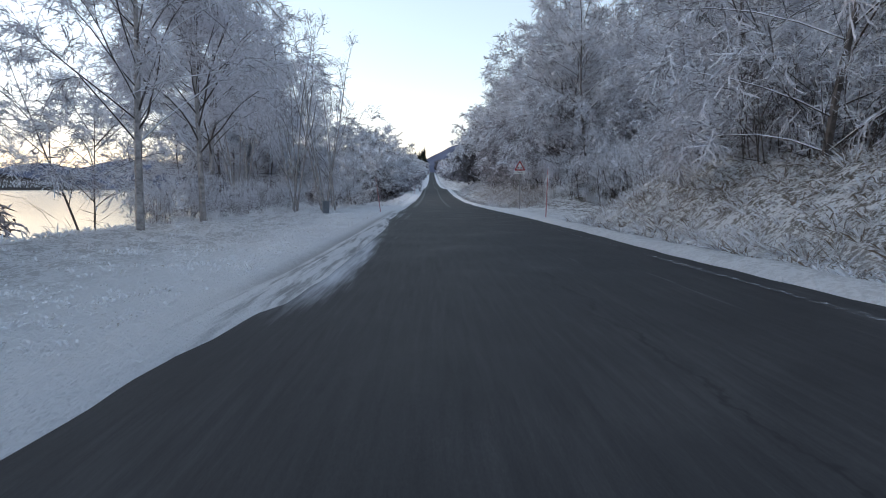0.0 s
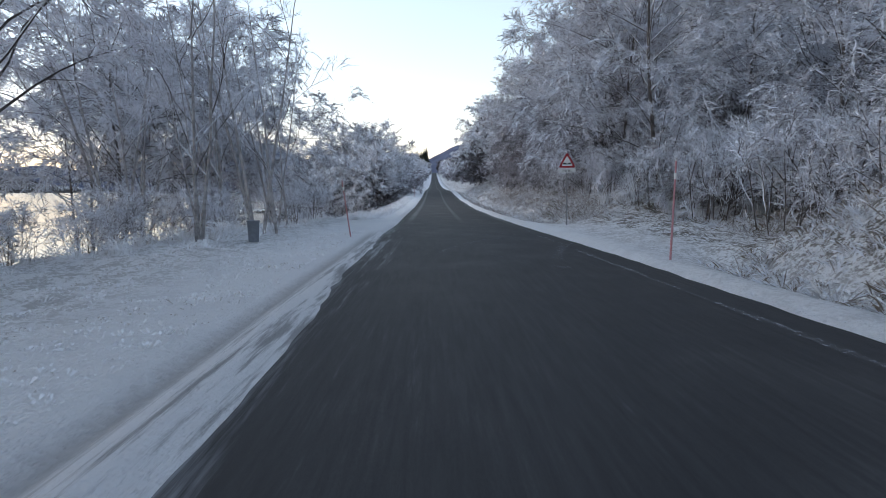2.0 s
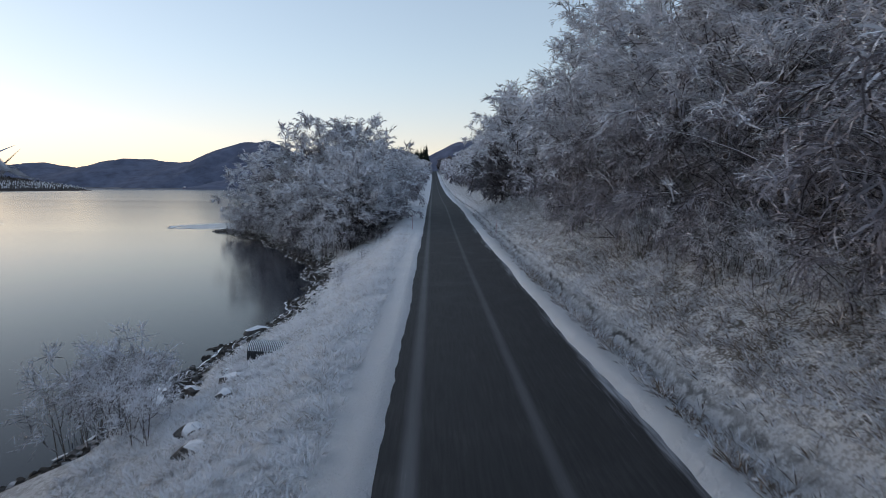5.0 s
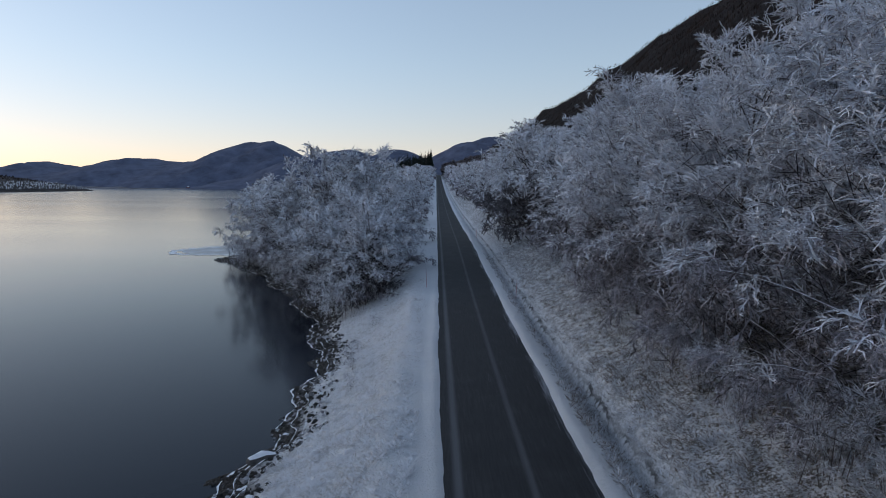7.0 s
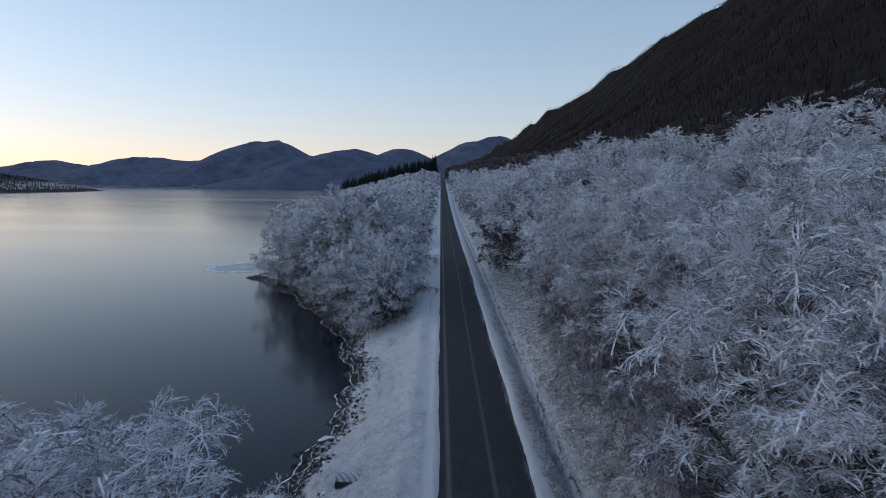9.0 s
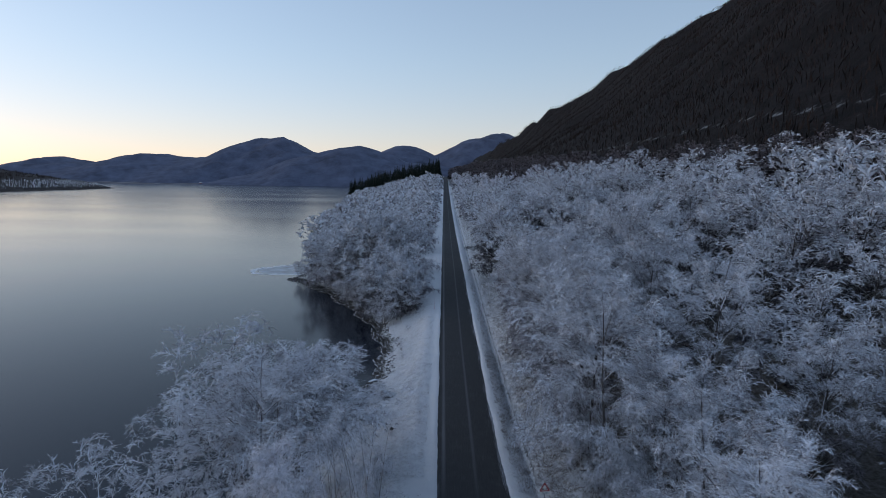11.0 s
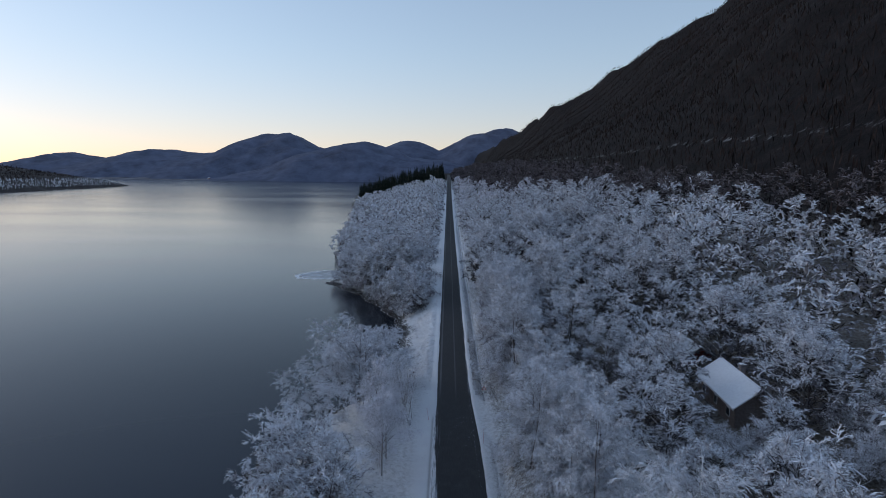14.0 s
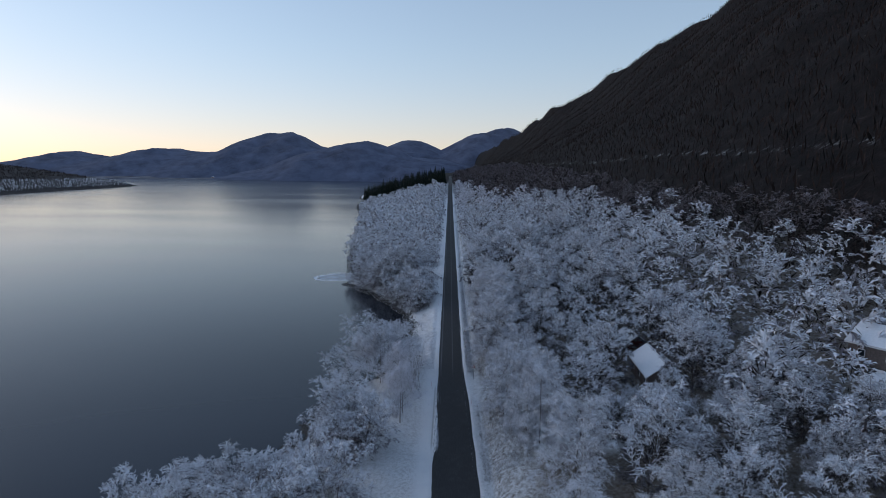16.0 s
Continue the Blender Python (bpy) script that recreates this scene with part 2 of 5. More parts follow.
def make_asphalt():
    m, n, l, p = material("asphalt")
    g = n.new("ShaderNodeNewGeometry")
    pos = g.outputs["Position"]
    sep = n.new("ShaderNodeSeparateXYZ")
    l.new(pos, sep.inputs[0])
    x, y, z = sep.outputs
    stretch = n.new("ShaderNodeMapping")
    stretch.inputs["Scale"].default_value = (1.0, 0.05, 1.0)
    l.new(pos, stretch.inputs[0])
    grain = noise_node(n, l, 120, 2, 0.7, pos)
    patch = noise_node(n, l, 0.6, 5, 0.6, pos)
    streak = noise_node(n, l, 2.6, 5, 0.6, stretch.outputs[0])
    fstreak = noise_node(n, l, 14, 4, 0.7, stretch.outputs[0])
    base = ramp(n, l, math_node(n, l, "ADD", math_node(n, l, "ADD", math_node(n, l, "MULTIPLY", patch, 0.42), math_node(n, l, "MULTIPLY", fstreak, 0.28)), math_node(n, l, "MULTIPLY", grain, 0.3)),
                [(0.33, (0.016, 0.016, 0.0175)), (0.52, (0.04, 0.04, 0.042)), (0.68, (0.075, 0.075, 0.076))])
    # snow dust swept into long streaks, heavier towards the edges
    edge = smooth(n, l, math_node(n, l, "MULTIPLY", x, -1.0), 1.3, 2.6)
    redge = smooth(n, l, x, 2.0, 2.8)
    redge = math_node(n, l, "MULTIPLY", redge, smooth(n, l, y, 0.0, 10.0))
    edge = math_node(n, l, "MULTIPLY", edge, math_node(n, l, "SUBTRACT", 1.0, math_node(n, l, "MULTIPLY", smooth(n, l, y, -4.0, 8.0), 0.9)))
    edge = math_node(n, l, "ADD", math_node(n, l, "MULTIPLY", edge, math_node(n, l, "MULTIPLY", smooth(n, l, y, -32.0, -28.0), math_node(n, l, "SUBTRACT", 1.0, math_node(n, l, "MULTIPLY", smooth(n, l, y, -25.0, -20.0), 0.5)))), math_node(n, l, "MULTIPLY", redge, 0.7))

    def band(c, w):
        d = math_node(n, l, "DIVIDE", math_node(n, l, "SUBTRACT", x, c), w)
        return math_node(n, l, "SUBTRACT", 1.0, smooth(n, l, math_node(n, l, "ABSOLUTE", d), 0.1, 1.0))

    bands = math_node(n, l, "ADD", math_node(n, l, "MULTIPLY", band(-2.0, 0.24), 0.34), math_node(n, l, "MULTIPLY", band(0.45, 0.2), 0.22))
    bands = math_node(n, l, "MULTIPLY", bands, smooth(n, l, y, 0.0, 12.0))
    dust = math_node(n, l, "ADD", math_node(n, l, "MULTIPLY", streak, 0.55), math_node(n, l, "MULTIPLY", fstreak, 0.3))
    dust = math_node(n, l, "ADD", dust, math_node(n, l, "MULTIPLY", edge, 0.38))
    f = smooth(n, l, dust, 0.52, 0.84)
    wob = math_node(n, l, "MULTIPLY", math_node(n, l, "SUBTRACT", noise_node(n, l, 1.1, 5, 0.7, pos), 0.5), 0.7)
    line = math_node(n, l, "ABSOLUTE", math_node(n, l, "SUBTRACT", math_node(n, l, "ADD", x, wob), 0.68))
    line = math_node(n, l, "SUBTRACT", 1.0, smooth(n, l, line, 0.006, 0.03))
    line = math_node(n, l, "MULTIPLY", line, math_node(n, l, "SUBTRACT", 1.0, smooth(n, l, y, -29.0, -26.0)))
    base = mix(n, l, math_node(n, l, "MULTIPLY", line, 0.4), base, (0.008, 0.008, 0.009))
    c = mix(n, l, math_node(n, l, "MULTIPLY", f, 0.75), base, (0.62, 0.65, 0.71))
    c = mix(n, l, math_node(n, l, "MULTIPLY", bands, math_node(n, l, "ADD", 0.25, streak)), c, (0.33, 0.34, 0.36))
    l.new(c, p.inputs["Base Color"])
    l.new(ramp(n, l, patch, [(0.3, (0.6,) * 3), (0.7, (0.85,) * 3)]), p.inputs["Roughness"])
    p.inputs["Specular IOR Level"].default_value = 0.16
    bump(n, l, p, grain, 0.25, 0.01)
    return m


def make_water():
    m, n, l, p = material("thin_ice_water")
    g = n.new("ShaderNodeNewGeometry")
    pos = g.outputs["Position"]
    st = n.new("ShaderNodeMapping")
    st.inputs["Scale"].default_value = (0.25, 1.0, 1.0)
    l.new(pos, st.inputs[0])
    f = noise_node(n, l, 0.009, 3, 0.5, st.outputs[0])
    l.new(ramp(n, l, f, [(0.35, (0.010, 0.014, 0.022)), (0.7, (0.035, 0.042, 0.055))]), p.inputs["Base Color"])
    l.new(ramp(n, l, f, [(0.35, (0.12,) * 3), (0.7, (0.17,) * 3)]), p.inputs["Roughness"])
    p.inputs["IOR"].default_value = 1.22
    return m


GROUND, ASPHALT, WATER = make_ground(), make_asphalt(), make_water()
TWIG = frost_twig("rime_twigs", (0.84, 0.86, 0.92), (0.13, 0.115, 0.12), 0.45)
TWIG_BARE = frost_twig("thin_rime_twigs", (0.82, 0.82, 0.88), (0.16, 0.14, 0.14), 0.41)
BARK = plain("birch_bark", (0.12, 0.105, 0.10), 0.85, 0.6, 6, relief=0.02)
FADED = frost_twig("faded_rime_twigs", (0.27, 0.24, 0.26), (0.05, 0.038, 0.037), 0.53)
# Inside and low twigs: sparser rime, and crown shade mixed into the colours
INNER_SHADED = frost_twig("inner_rime_shade_twigs", (0.20, 0.195, 0.22), (0.05, 0.042, 0.04), 0.50)
THIN_SHADED = frost_twig("thin_rime_shade_twigs", (0.46, 0.445, 0.49), (0.07, 0.055, 0.055), 0.48)
DARK_TWIG = plain("bare_inner_shade_twigs", (0.035, 0.029, 0.028), 0.9, 0.4, 2)
RIMED = make_rimed_bark()
RIME = plain("thick_rime", (0.74, 0.76, 0.81), 0.9, 0.15, 12, relief=0.01)
PALE_BARK = plain("pale_bark", (0.36, 0.34, 0.34), 0.85, 0.6, 5, relief=0.02)
GRASS = frost_twig("rime_grass", (0.90, 0.91, 0.94), (0.32, 0.27, 0.225), 0.35)
DRY_GRASS = frost_twig("thin_rime_grass", (0.78, 0.80, 0.85), (0.18, 0.14, 0.11), 0.51)
FIR = plain("fir_needles", (0.016, 0.024, 0.018), 0.8, 0.4, 3)
BARE = frost_twig("bare_woods", (0.044, 0.029, 0.025), (0.008, 0.0062, 0.006), 0.5)
# the blue of distance haze is mixed into the mountains' base colour
MOUNTAIN = plain("far_mountain_haze", (0.10, 0.115, 0.17), 0.95, 0.35, 0.012)

# ---- the lie of the land ----
WATER_Z = -3.65
SHORE_Y = [-400, -60, -38, -24, -17, -8, 0, 12, 20, 30, 45, 55, 65, 75, 97, 108, 114, 128, 170, 370, 600, 1015, 1100, 1500, 6000]
SHORE_X = [60, 42, 34, 26.5, 25.5, 24.5, 21, 15.5, 13.3, 12.2, 11.1, 12.2, 14.8, 18.6, 29.6, 38, 43, 41, 48, 74, 108, 166, 150, 60, 60]
ROAD_Y = [-500, 30, 60, 92, 130, 200, 330, 500, 700, 900, 1300, 6000]
ROAD_Z = [0, 0, 0.5, 1.7, 1.9, 3.0, 7.0, 15.0, 25.0, 31.0, 36.0, 60.0]


def soft_interp(v, xs, ys, w=6.0):
    return sum(np.interp(v + k * w, xs, ys) for k in (-1, -0.5, 0, 0.5, 1)) / 5


def road_z(y):
    return soft_interp(np.asarray(y, float), ROAD_Y, ROAD_Z, 12)


def shore_x(y):
    y = np.asarray(y, float)
    return soft_interp(y, SHORE_Y, SHORE_X, 3) + 0.5 * np.sin(y * 0.45) + 0.3 * np.sin(y * 1.1 + 1)


def step(v, lo, hi):
    t = np.clip((v - lo) / (hi - lo), 0, 1)
    return t * t * (3 - 2 * t)


def waves(x, y, size, seed):
    """Cheap smooth unevenness of the given wavelength, about -1 to 1."""
    r = np.random.RandomState(seed)
    out = 0
    for k in range(5):
        a, ph, s = r.uniform(0, 6.28), r.uniform(0, 6.28), size * r.uniform(0.6, 1.6)
        out = out + np.sin((x * math.cos(a) + y * math.sin(a)) * 6.28 / s + ph)
    return out / 3


def edge_left(y):
    return soft_interp(np.asarray(y, float), [-60, -32.5, -30.5, -28, -26, -17, -5, 10], [2.5, 2.58, 2.4, 2.12, 2.08, 2.3, 2.42, 2.5], 2.0)


def edge_right(y):
    return soft_interp(np.asarray(y, float), [-60, -40, -28, -20, -12, -5, 10], [3.8, 3.8, 3.6, 3.5, 3.35, 3.1, 2.65], 1.5)


def land(x, y):
    """Height of the ground."""
    x, y = np.broadcast_arrays(np.asarray(x, float), np.asarray(y, float))
    zr = road_z(y)
    ax = np.abs(x)
    # left: verge, bank, shore, lake bed
    sx = shore_x(y)
    top = np.interp(y, [-60, -30, 0, 15, 60, 90, 130, 400], [11, 9.5, 7.6, 4.8, 4.8, 6.0, 9, 20])
    t = np.clip((-x - top) / np.maximum(sx - top, 0.5), 0, None)
    left = np.where(t < 1, zr - 0.04 - (zr + 3.6) * np.clip(t, 0, 1) ** (1.15 - 0.33 * step(y, 5, 15) * (1 - step(y, 60, 80))), WATER_Z - 0.14 * (-x - sx) - 0.05)
    left = np.maximum(left, WATER_Z - 4)
    # right: verge, ditch, bank, hillside
    x0 = x
    x = x - (edge_right(y) - 3.1) * np.clip(1.5 - x / 20, 0, 1) * (x > 0)
    drive = step(y, -12.5, -9.5) * (1 - step(y, 0.5, 4.0))
    bank1 = 1 - step(y, -14, -10)
    ditch = -(0.35 + 0.75 * step(y, 4, 14)) * (0.6 * np.exp(-((x - 5.1) / 0.7) ** 2) + 0.22 * np.exp(-((x - 5.1 - 0.15 * waves(x * 0, y, 3, 9)) / 0.2) ** 2)) * (1 - drive)
    rise = np.interp(x, [4.0, 5.2, 9.5, 40, 108, 130], [0, -0.15, 1.5, 11.0, 29, 42])
    rise1 = np.interp(x, [3.8, 4.6, 7.6, 11, 40, 108, 130], [0, -0.05, 1.9, 2.6, 10.6, 29, 42])
    rised = np.interp(x, [4.0, 10, 16, 40, 108, 130], [0.05, 0.25, 2.2, 10.8, 29, 42])
    hollow = np.interp(x, [12, 36, 60, 70, 86], [0, 4.6, 4.9, 5.2, 0]) * (1 - step(y, -2, 36)) * step(y, -75, -45)
    r = rise * (1 - drive) * (1 - bank1) + rise1 * bank1 + rised * drive * (1 - bank1) - hollow
    crest = np.interp(y, [-500, 1000, 1400, 2300, 3500, 6000], [550, 550, 500, 250, 145, 120])
    hc = 40 + 0.625 * crest
    k = np.clip((x - 130) / np.maximum(crest - 130, 20), 0, None)
    mount = np.where(k < 1, 42 + (hc - 42) * np.clip(k, 0, 1) ** 1.05, hc - 0.25 * (x - crest))
    right = np.where(x > 130, mount, r) + zr * np.clip(1.2 - x / 200, 0, 1) + ditch
    x = x0
    z = np.where(x < 0, left, right) - 0.4 * np.exp(-(((x + 7.9) / 0.9) ** 2 + ((y - 26.9) / 0.7) ** 2))
    rough = step(ax, 3.1, 7)
    z = z + rough * (0.10 * waves(x, y, 2.3, 1) + 0.16 * waves(x, y, 7, 2)) + step(x, 12, 40) * 0.5 * waves(x, y, 25, 3)
    z = z + step(x, 130, 260) * (9 * waves(x, y, 210, 4) + 3.5 * waves(x, y, 75, 5))
    # the road bed lies under the asphalt; the snow's edge wanders
    edge = np.where(x < 0, edge_left(y), edge_right(y)) + 0.07 * waves(x * 0 + 3 * np.sign(x), y, 5, 6) + 0.04 * waves(x, y, 1.2, 7)
    bed = 1 - step(ax, edge - 0.25, edge + 0.12)
    lip = 0.07 * np.exp(-((ax - edge - 0.35) / 0.3) ** 2)
    rut = 0.09 * np.exp(-((x + 2.92) / 0.16) ** 2) * step(y, -31, -27) * (1 - step(y, -6, -3))
    return np.where(ax < 9, z * (1 - bed) + (zr - 0.10) * bed + lip - rut + 0.03 * (1 - bed), z)


def spaced(stops):
    """Grid lines: (start, step) pairs up to a last stop."""
    out = []
    for (a, d), (b, _) in zip(stops, stops[1:]):
        out += list(np.arange(a, b - d * 0.5, d))
    return np.array(out + [stops[-1][0]])


def link(name, me, parent=None, mats=()):
    ob = new(name, me)
    for m in mats:
        me.materials.append(m)
    if parent is not None:
        ob.parent = parent
    return ob


def sheet(name, X, Y, Z, mat, shade=True):
    ny, nx = Z.shape
    v = np.stack([X, Y, Z], -1).reshape(-1, 3)
    i = np.arange(ny * nx).reshape(ny, nx)
    q = np.stack([i[:-1, :-1], i[:-1, 1:], i[1:, 1:], i[1:, :-1]], -1).reshape(-1, 4)
    me = bpy.data.meshes.new(name)
    me.from_pydata(v.tolist(), [], q.tolist())
    if shade:
        me.polygons.foreach_set("use_smooth", [True] * len(me.polygons))
    return link(name, me, None, [mat])


gx = spaced([(-260, 40), (-100, 8), (-52, 1.6), (-20, 0.6), (-4.6, 0.15), (-2.4, 0.6), (2.4, 0.15), (4.5, 0.1), (5.7, 0.3), (12, 1.0), (40, 4), (130, 12), (600, 50), (1200, 50)])
gy = spaced([(-260, 20), (-120, 4), (-64, 1.2), (-38, 0.45), (30, 0.9), (130, 4), (250, 15), (900, 45), (2600, 150), (4700, 100)])
GX, GY = np.meshgrid(gx, gy)
ground = sheet("ground", GX, GY, land(GX, GY), GROUND)
tagged(ground, "snow-covered ground, lakeside bank and wooded hillside", "ground", kind="structure")

rx = np.linspace(0, 1, 12)
ry = spaced([(-260, 10), (-60, 2), (140, 5), (1250, 5)])
RX, RY = np.meshgrid(rx, ry)
RX = -(edge_left(RY) + 0.3) * (1 - RX) + (edge_right(RY) + 0.3) * RX
road = sheet("road", RX, RY, road_z(RY) - 0.012 * np.abs(RX) / 3, ASPHALT)
tagged(road, "dark wet asphalt road dusted with snow", "road", kind="structure")

wx, wy = np.meshgrid(np.array([-4900.0, 700]), np.array([-900.0, 4900]))
water = sheet("water", wx, wy, wx * 0 + WATER_Z, WATER, False)
tagged(water, "still dark fjord water under thin ice", "water", kind="structure")

# ---- trees ----


def unit(v):
    return v / np.maximum(np.linalg.norm(v, axis=-1, keepdims=True), 1e-9)


class Wood:
    """Collects branches and twigs of one tree."""

    def __init__(self, seed):
        self.r = np.random.RandomState(seed)
        self.v, self.f, self.m, self.count = [], [], [], 0

    def add(self, v, f, mat):
        self.v.append(np.asarray(v, float).reshape(-1, 3))
        self.f += [tuple(int(i) + self.count for i in q) for q in f]
        self.m += [mat] * len(f)
        self.count += len(self.v[-1])

    def tube(self, pts, rad, sides, mat):
        pts = np.asarray(pts, float)
        d = unit(np.gradient(pts, axis=0))
        a = unit(np.cross(d, [0.3, 0.9, 0.1]))
        b = np.cross(d, a)
        k = np.arange(sides) * 2 * math.pi / sides
        ring = pts[:, None] + np.asarray(rad)[:, None, None] * (a[:, None] * np.cos(k)[None, :, None] + b[:, None] * np.sin(k)[None, :, None])
        f = [(i * sides + j, i * sides + (j + 1) % sides, (i + 1) * sides + (j + 1) % sides, (i + 1) * sides + j)
             for i in range(len(pts) - 1) for j in range(sides)]
        self.add(ring, f, mat)

    def twigs(self, start, way, length, width, subs, droop, mat):
        """Ribbon twigs, each with side twigs."""
        r, n = self.r, len(start)
        if n == 0:
            return
        L = length * r.uniform(0.6, 1.3, (n, 1))
        p1 = start + way * L * 0.5
        d2 = unit(way + np.array([0, 0, -droop]) + r.normal(0, 0.15, (n, 3)))
        p2 = p1 + d2 * L * 0.5
        s = unit(np.cross(way, r.normal(0, 1, (n, 3)))) * width
        V = np.stack([start, p1 - s, p2, p1 + s], 1)
        self.add(V, [(b, b + 1, b + 2, b + 3) for b in np.arange(n) * 4], mat)
        for k in range(subs):
            u = r.uniform(0.15, 0.95, (n, 1))
            o = np.where(u < 0.5, start + (p1 - start) * u * 2, p1 + (p2 - p1) * (u * 2 - 1))
            w = unit(way + r.normal(0, 0.75, (n, 3)) + np.array([0, 0, -droop * 0.6]))
            s2 = unit(np.cross(w, r.normal(0, 1, (n, 3)))) * width * 0.8
            e = o + w * L * r.uniform(0.3, 0.6, (n, 1))
            V = np.stack([o - s2, o + s2, e], 1)
            self.add(V, [(b, b + 1, b + 2) for b in np.arange(n) * 3], mat)

    def mesh(self, name, mats):
        me = bpy.data.meshes.new(name)
        me.from_pydata(np.concatenate(self.v).tolist(), [], self.f)
        for m in mats:
            me.materials.append(m)
        me.polygons.foreach_set("material_index", self.m)
        me.update()
        return me


def grow(seed, height, spread, limbs, branches, twigs, width, subs, droop, start=0.18, lift=0.7, twig=0.55, stems=1, sides=5, inner=0.5, dense=0, limb=True):
    """Trunk and crown of one tree; returns two Wood objects."""
    trunk, crown = Wood(seed), Wood(seed + 1000)
    r = crown.r
    for s in range(stems):
        lean = r.normal(0, 0.05 if stems == 1 else 0.16, 2)
        h = height * (1 if s == 0 else r.uniform(0.65, 0.95))
        u = np.linspace(0, 1, 7)
        bend = np.cumsum(r.normal(0, 0.02, (7, 2)), 0) * h * 0.5
        off = r.normal(0, 0.25, 2) * (stems > 1)
        axis = np.column_stack([off[0] + lean[0] * h * u + bend[:, 0] * u, off[1] + lean[1] * h * u + bend[:, 1] * u, u * h * 0.97 - 0.25])
        rad = (0.011 * h + 0.02) * (1 - 0.9 * u) / (1 + 0.35 * (stems - 1))
        trunk.tube(axis, rad, sides, 0)
        n = max(3, limbs // stems)
        for k in range(n):
            f = start + (0.98 - start) * (k + r.uniform(0, 1)) / n
            p = np.array([np.interp(f, u, axis[:, i]) for i in range(3)])
            az = k * 2.4 + r.uniform(-0.5, 0.5) + s * 1.3
            reach = spread * (1.0 - 0.75 * max(0, f - 0.35) / 0.65) * r.uniform(0.7, 1.15) * (0.75 + 0.25 * min(1, f / 0.35))
            d = unit(np.array([math.cos(az), math.sin(az), lift * r.uniform(0.6, 1.3) + 0.5 * f]))
            m = 5
            pts = [p]
            for j in range(m):
                d = unit(d + r.normal(0, 0.10, 3) + np.array([0, 0, -droop * 0.30 * j / m]))
                pts.append(pts[-1] + d * reach / m)
            pts = np.array(pts)
            lr = np.interp(f, u, rad) * 0.34
            if limb:
                crown.tube(pts, lr * np.linspace(1, 0.25, m + 1) + 0.006, 3, 0)
            for b in range(branches):
                g = 0.35 + 0.65 * ((b + r.uniform(0, 1)) / branches) ** 0.6
                q = np.array([np.interp(g * m, np.arange(m + 1), pts[:, i]) for i in range(3)])
                bd = unit(d * 0.9 + r.normal(0, 0.5, 3) + np.array([0, 0, 0.25]))
                bl = reach * 0.42 * (1.15 - 0.5 * g) * r.uniform(0.6, 1.3)
                q2 = q + bd * bl * 0.5
                q3 = q2 + unit(bd + np.array([0, 0, -droop * 1.2])) * bl * 0.5
                sd = unit(np.cross(bd, r.normal(0, 1, 3))) * (width * 0.3 + 0.005)
                crown.add([q - sd, q + sd, q2 + sd * 0.8, q2 - sd * 0.8, q3 + sd * 0.5, q3 - sd * 0.5], [(0, 1, 2, 3), (3, 2, 4, 5)], 0)
                uu = r.uniform(0.35, 1, (twigs, 1))
                st = np.where(uu < 0.5, q + (q2 - q) * uu * 2, q2 + (q3 - q2) * (uu * 2 - 1))
                wy_ = unit(bd[None] * 0.6 + r.normal(0, 0.6, (twigs, 3)) + np.array([0, 0, 0.15 - droop * 0.7 * g]))
                # inner twigs: sparser rime and the crown's inner shade, both put into one colour
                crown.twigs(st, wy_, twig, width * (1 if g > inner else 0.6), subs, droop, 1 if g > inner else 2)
        m = dense // stems
        if not m:
            continue
        f = r.uniform(start + 0.05, 0.9, m)
        reach = spread * 0.62 * (1.0 - 0.75 * np.maximum(0, f - 0.35) / 0.65)
        az = r.uniform(0, 6.28, m)
        q = reach * r.uniform(0.15, 1, m) ** 0.6
        ax_ = np.column_stack([np.interp(f, u, axis[:, i]) for i in range(3)])
        st = ax_ + np.column_stack([np.cos(az) * q, np.sin(az) * q, 0.5 * q])
        way = unit(np.column_stack([np.cos(az), np.sin(az), r.normal(0.2, 0.6, m)]))
        side = unit(np.cross(way, r.normal(0, 1, (m, 3)))) * (0.02 + width * 0.7)
        V = np.stack([st - way * 0.35, st - side, st + way * 0.45, st + side], 1)
        crown.add(V, [(b, b + 1, b + 2, b + 3) for b in np.arange(m) * 4], 2)
    return trunk, crown


def tri_mesh(name, v, f, m):
    """A mesh of triangles from arrays: places, corners, material of each."""
    me = bpy.data.meshes.new(name)
    me.vertices.add(len(v))
    me.vertices.foreach_set("co", np.ascontiguousarray(v, dtype=np.float32).ravel())
    me.loops.add(len(f) * 3)
    me.loops.foreach_set("vertex_index", np.ascontiguousarray(f, dtype=np.int32).ravel())
    me.polygons.add(len(f))
    me.polygons.foreach_set("loop_start", np.arange(len(f), dtype=np.int32) * 3)
    me.polygons.foreach_set("loop_total", np.full(len(f), 3, dtype=np.int32))
    me.polygons.foreach_set("material_index", np.ascontiguousarray(m, dtype=np.int32))
    me.update(calc_edges=True)
    return me


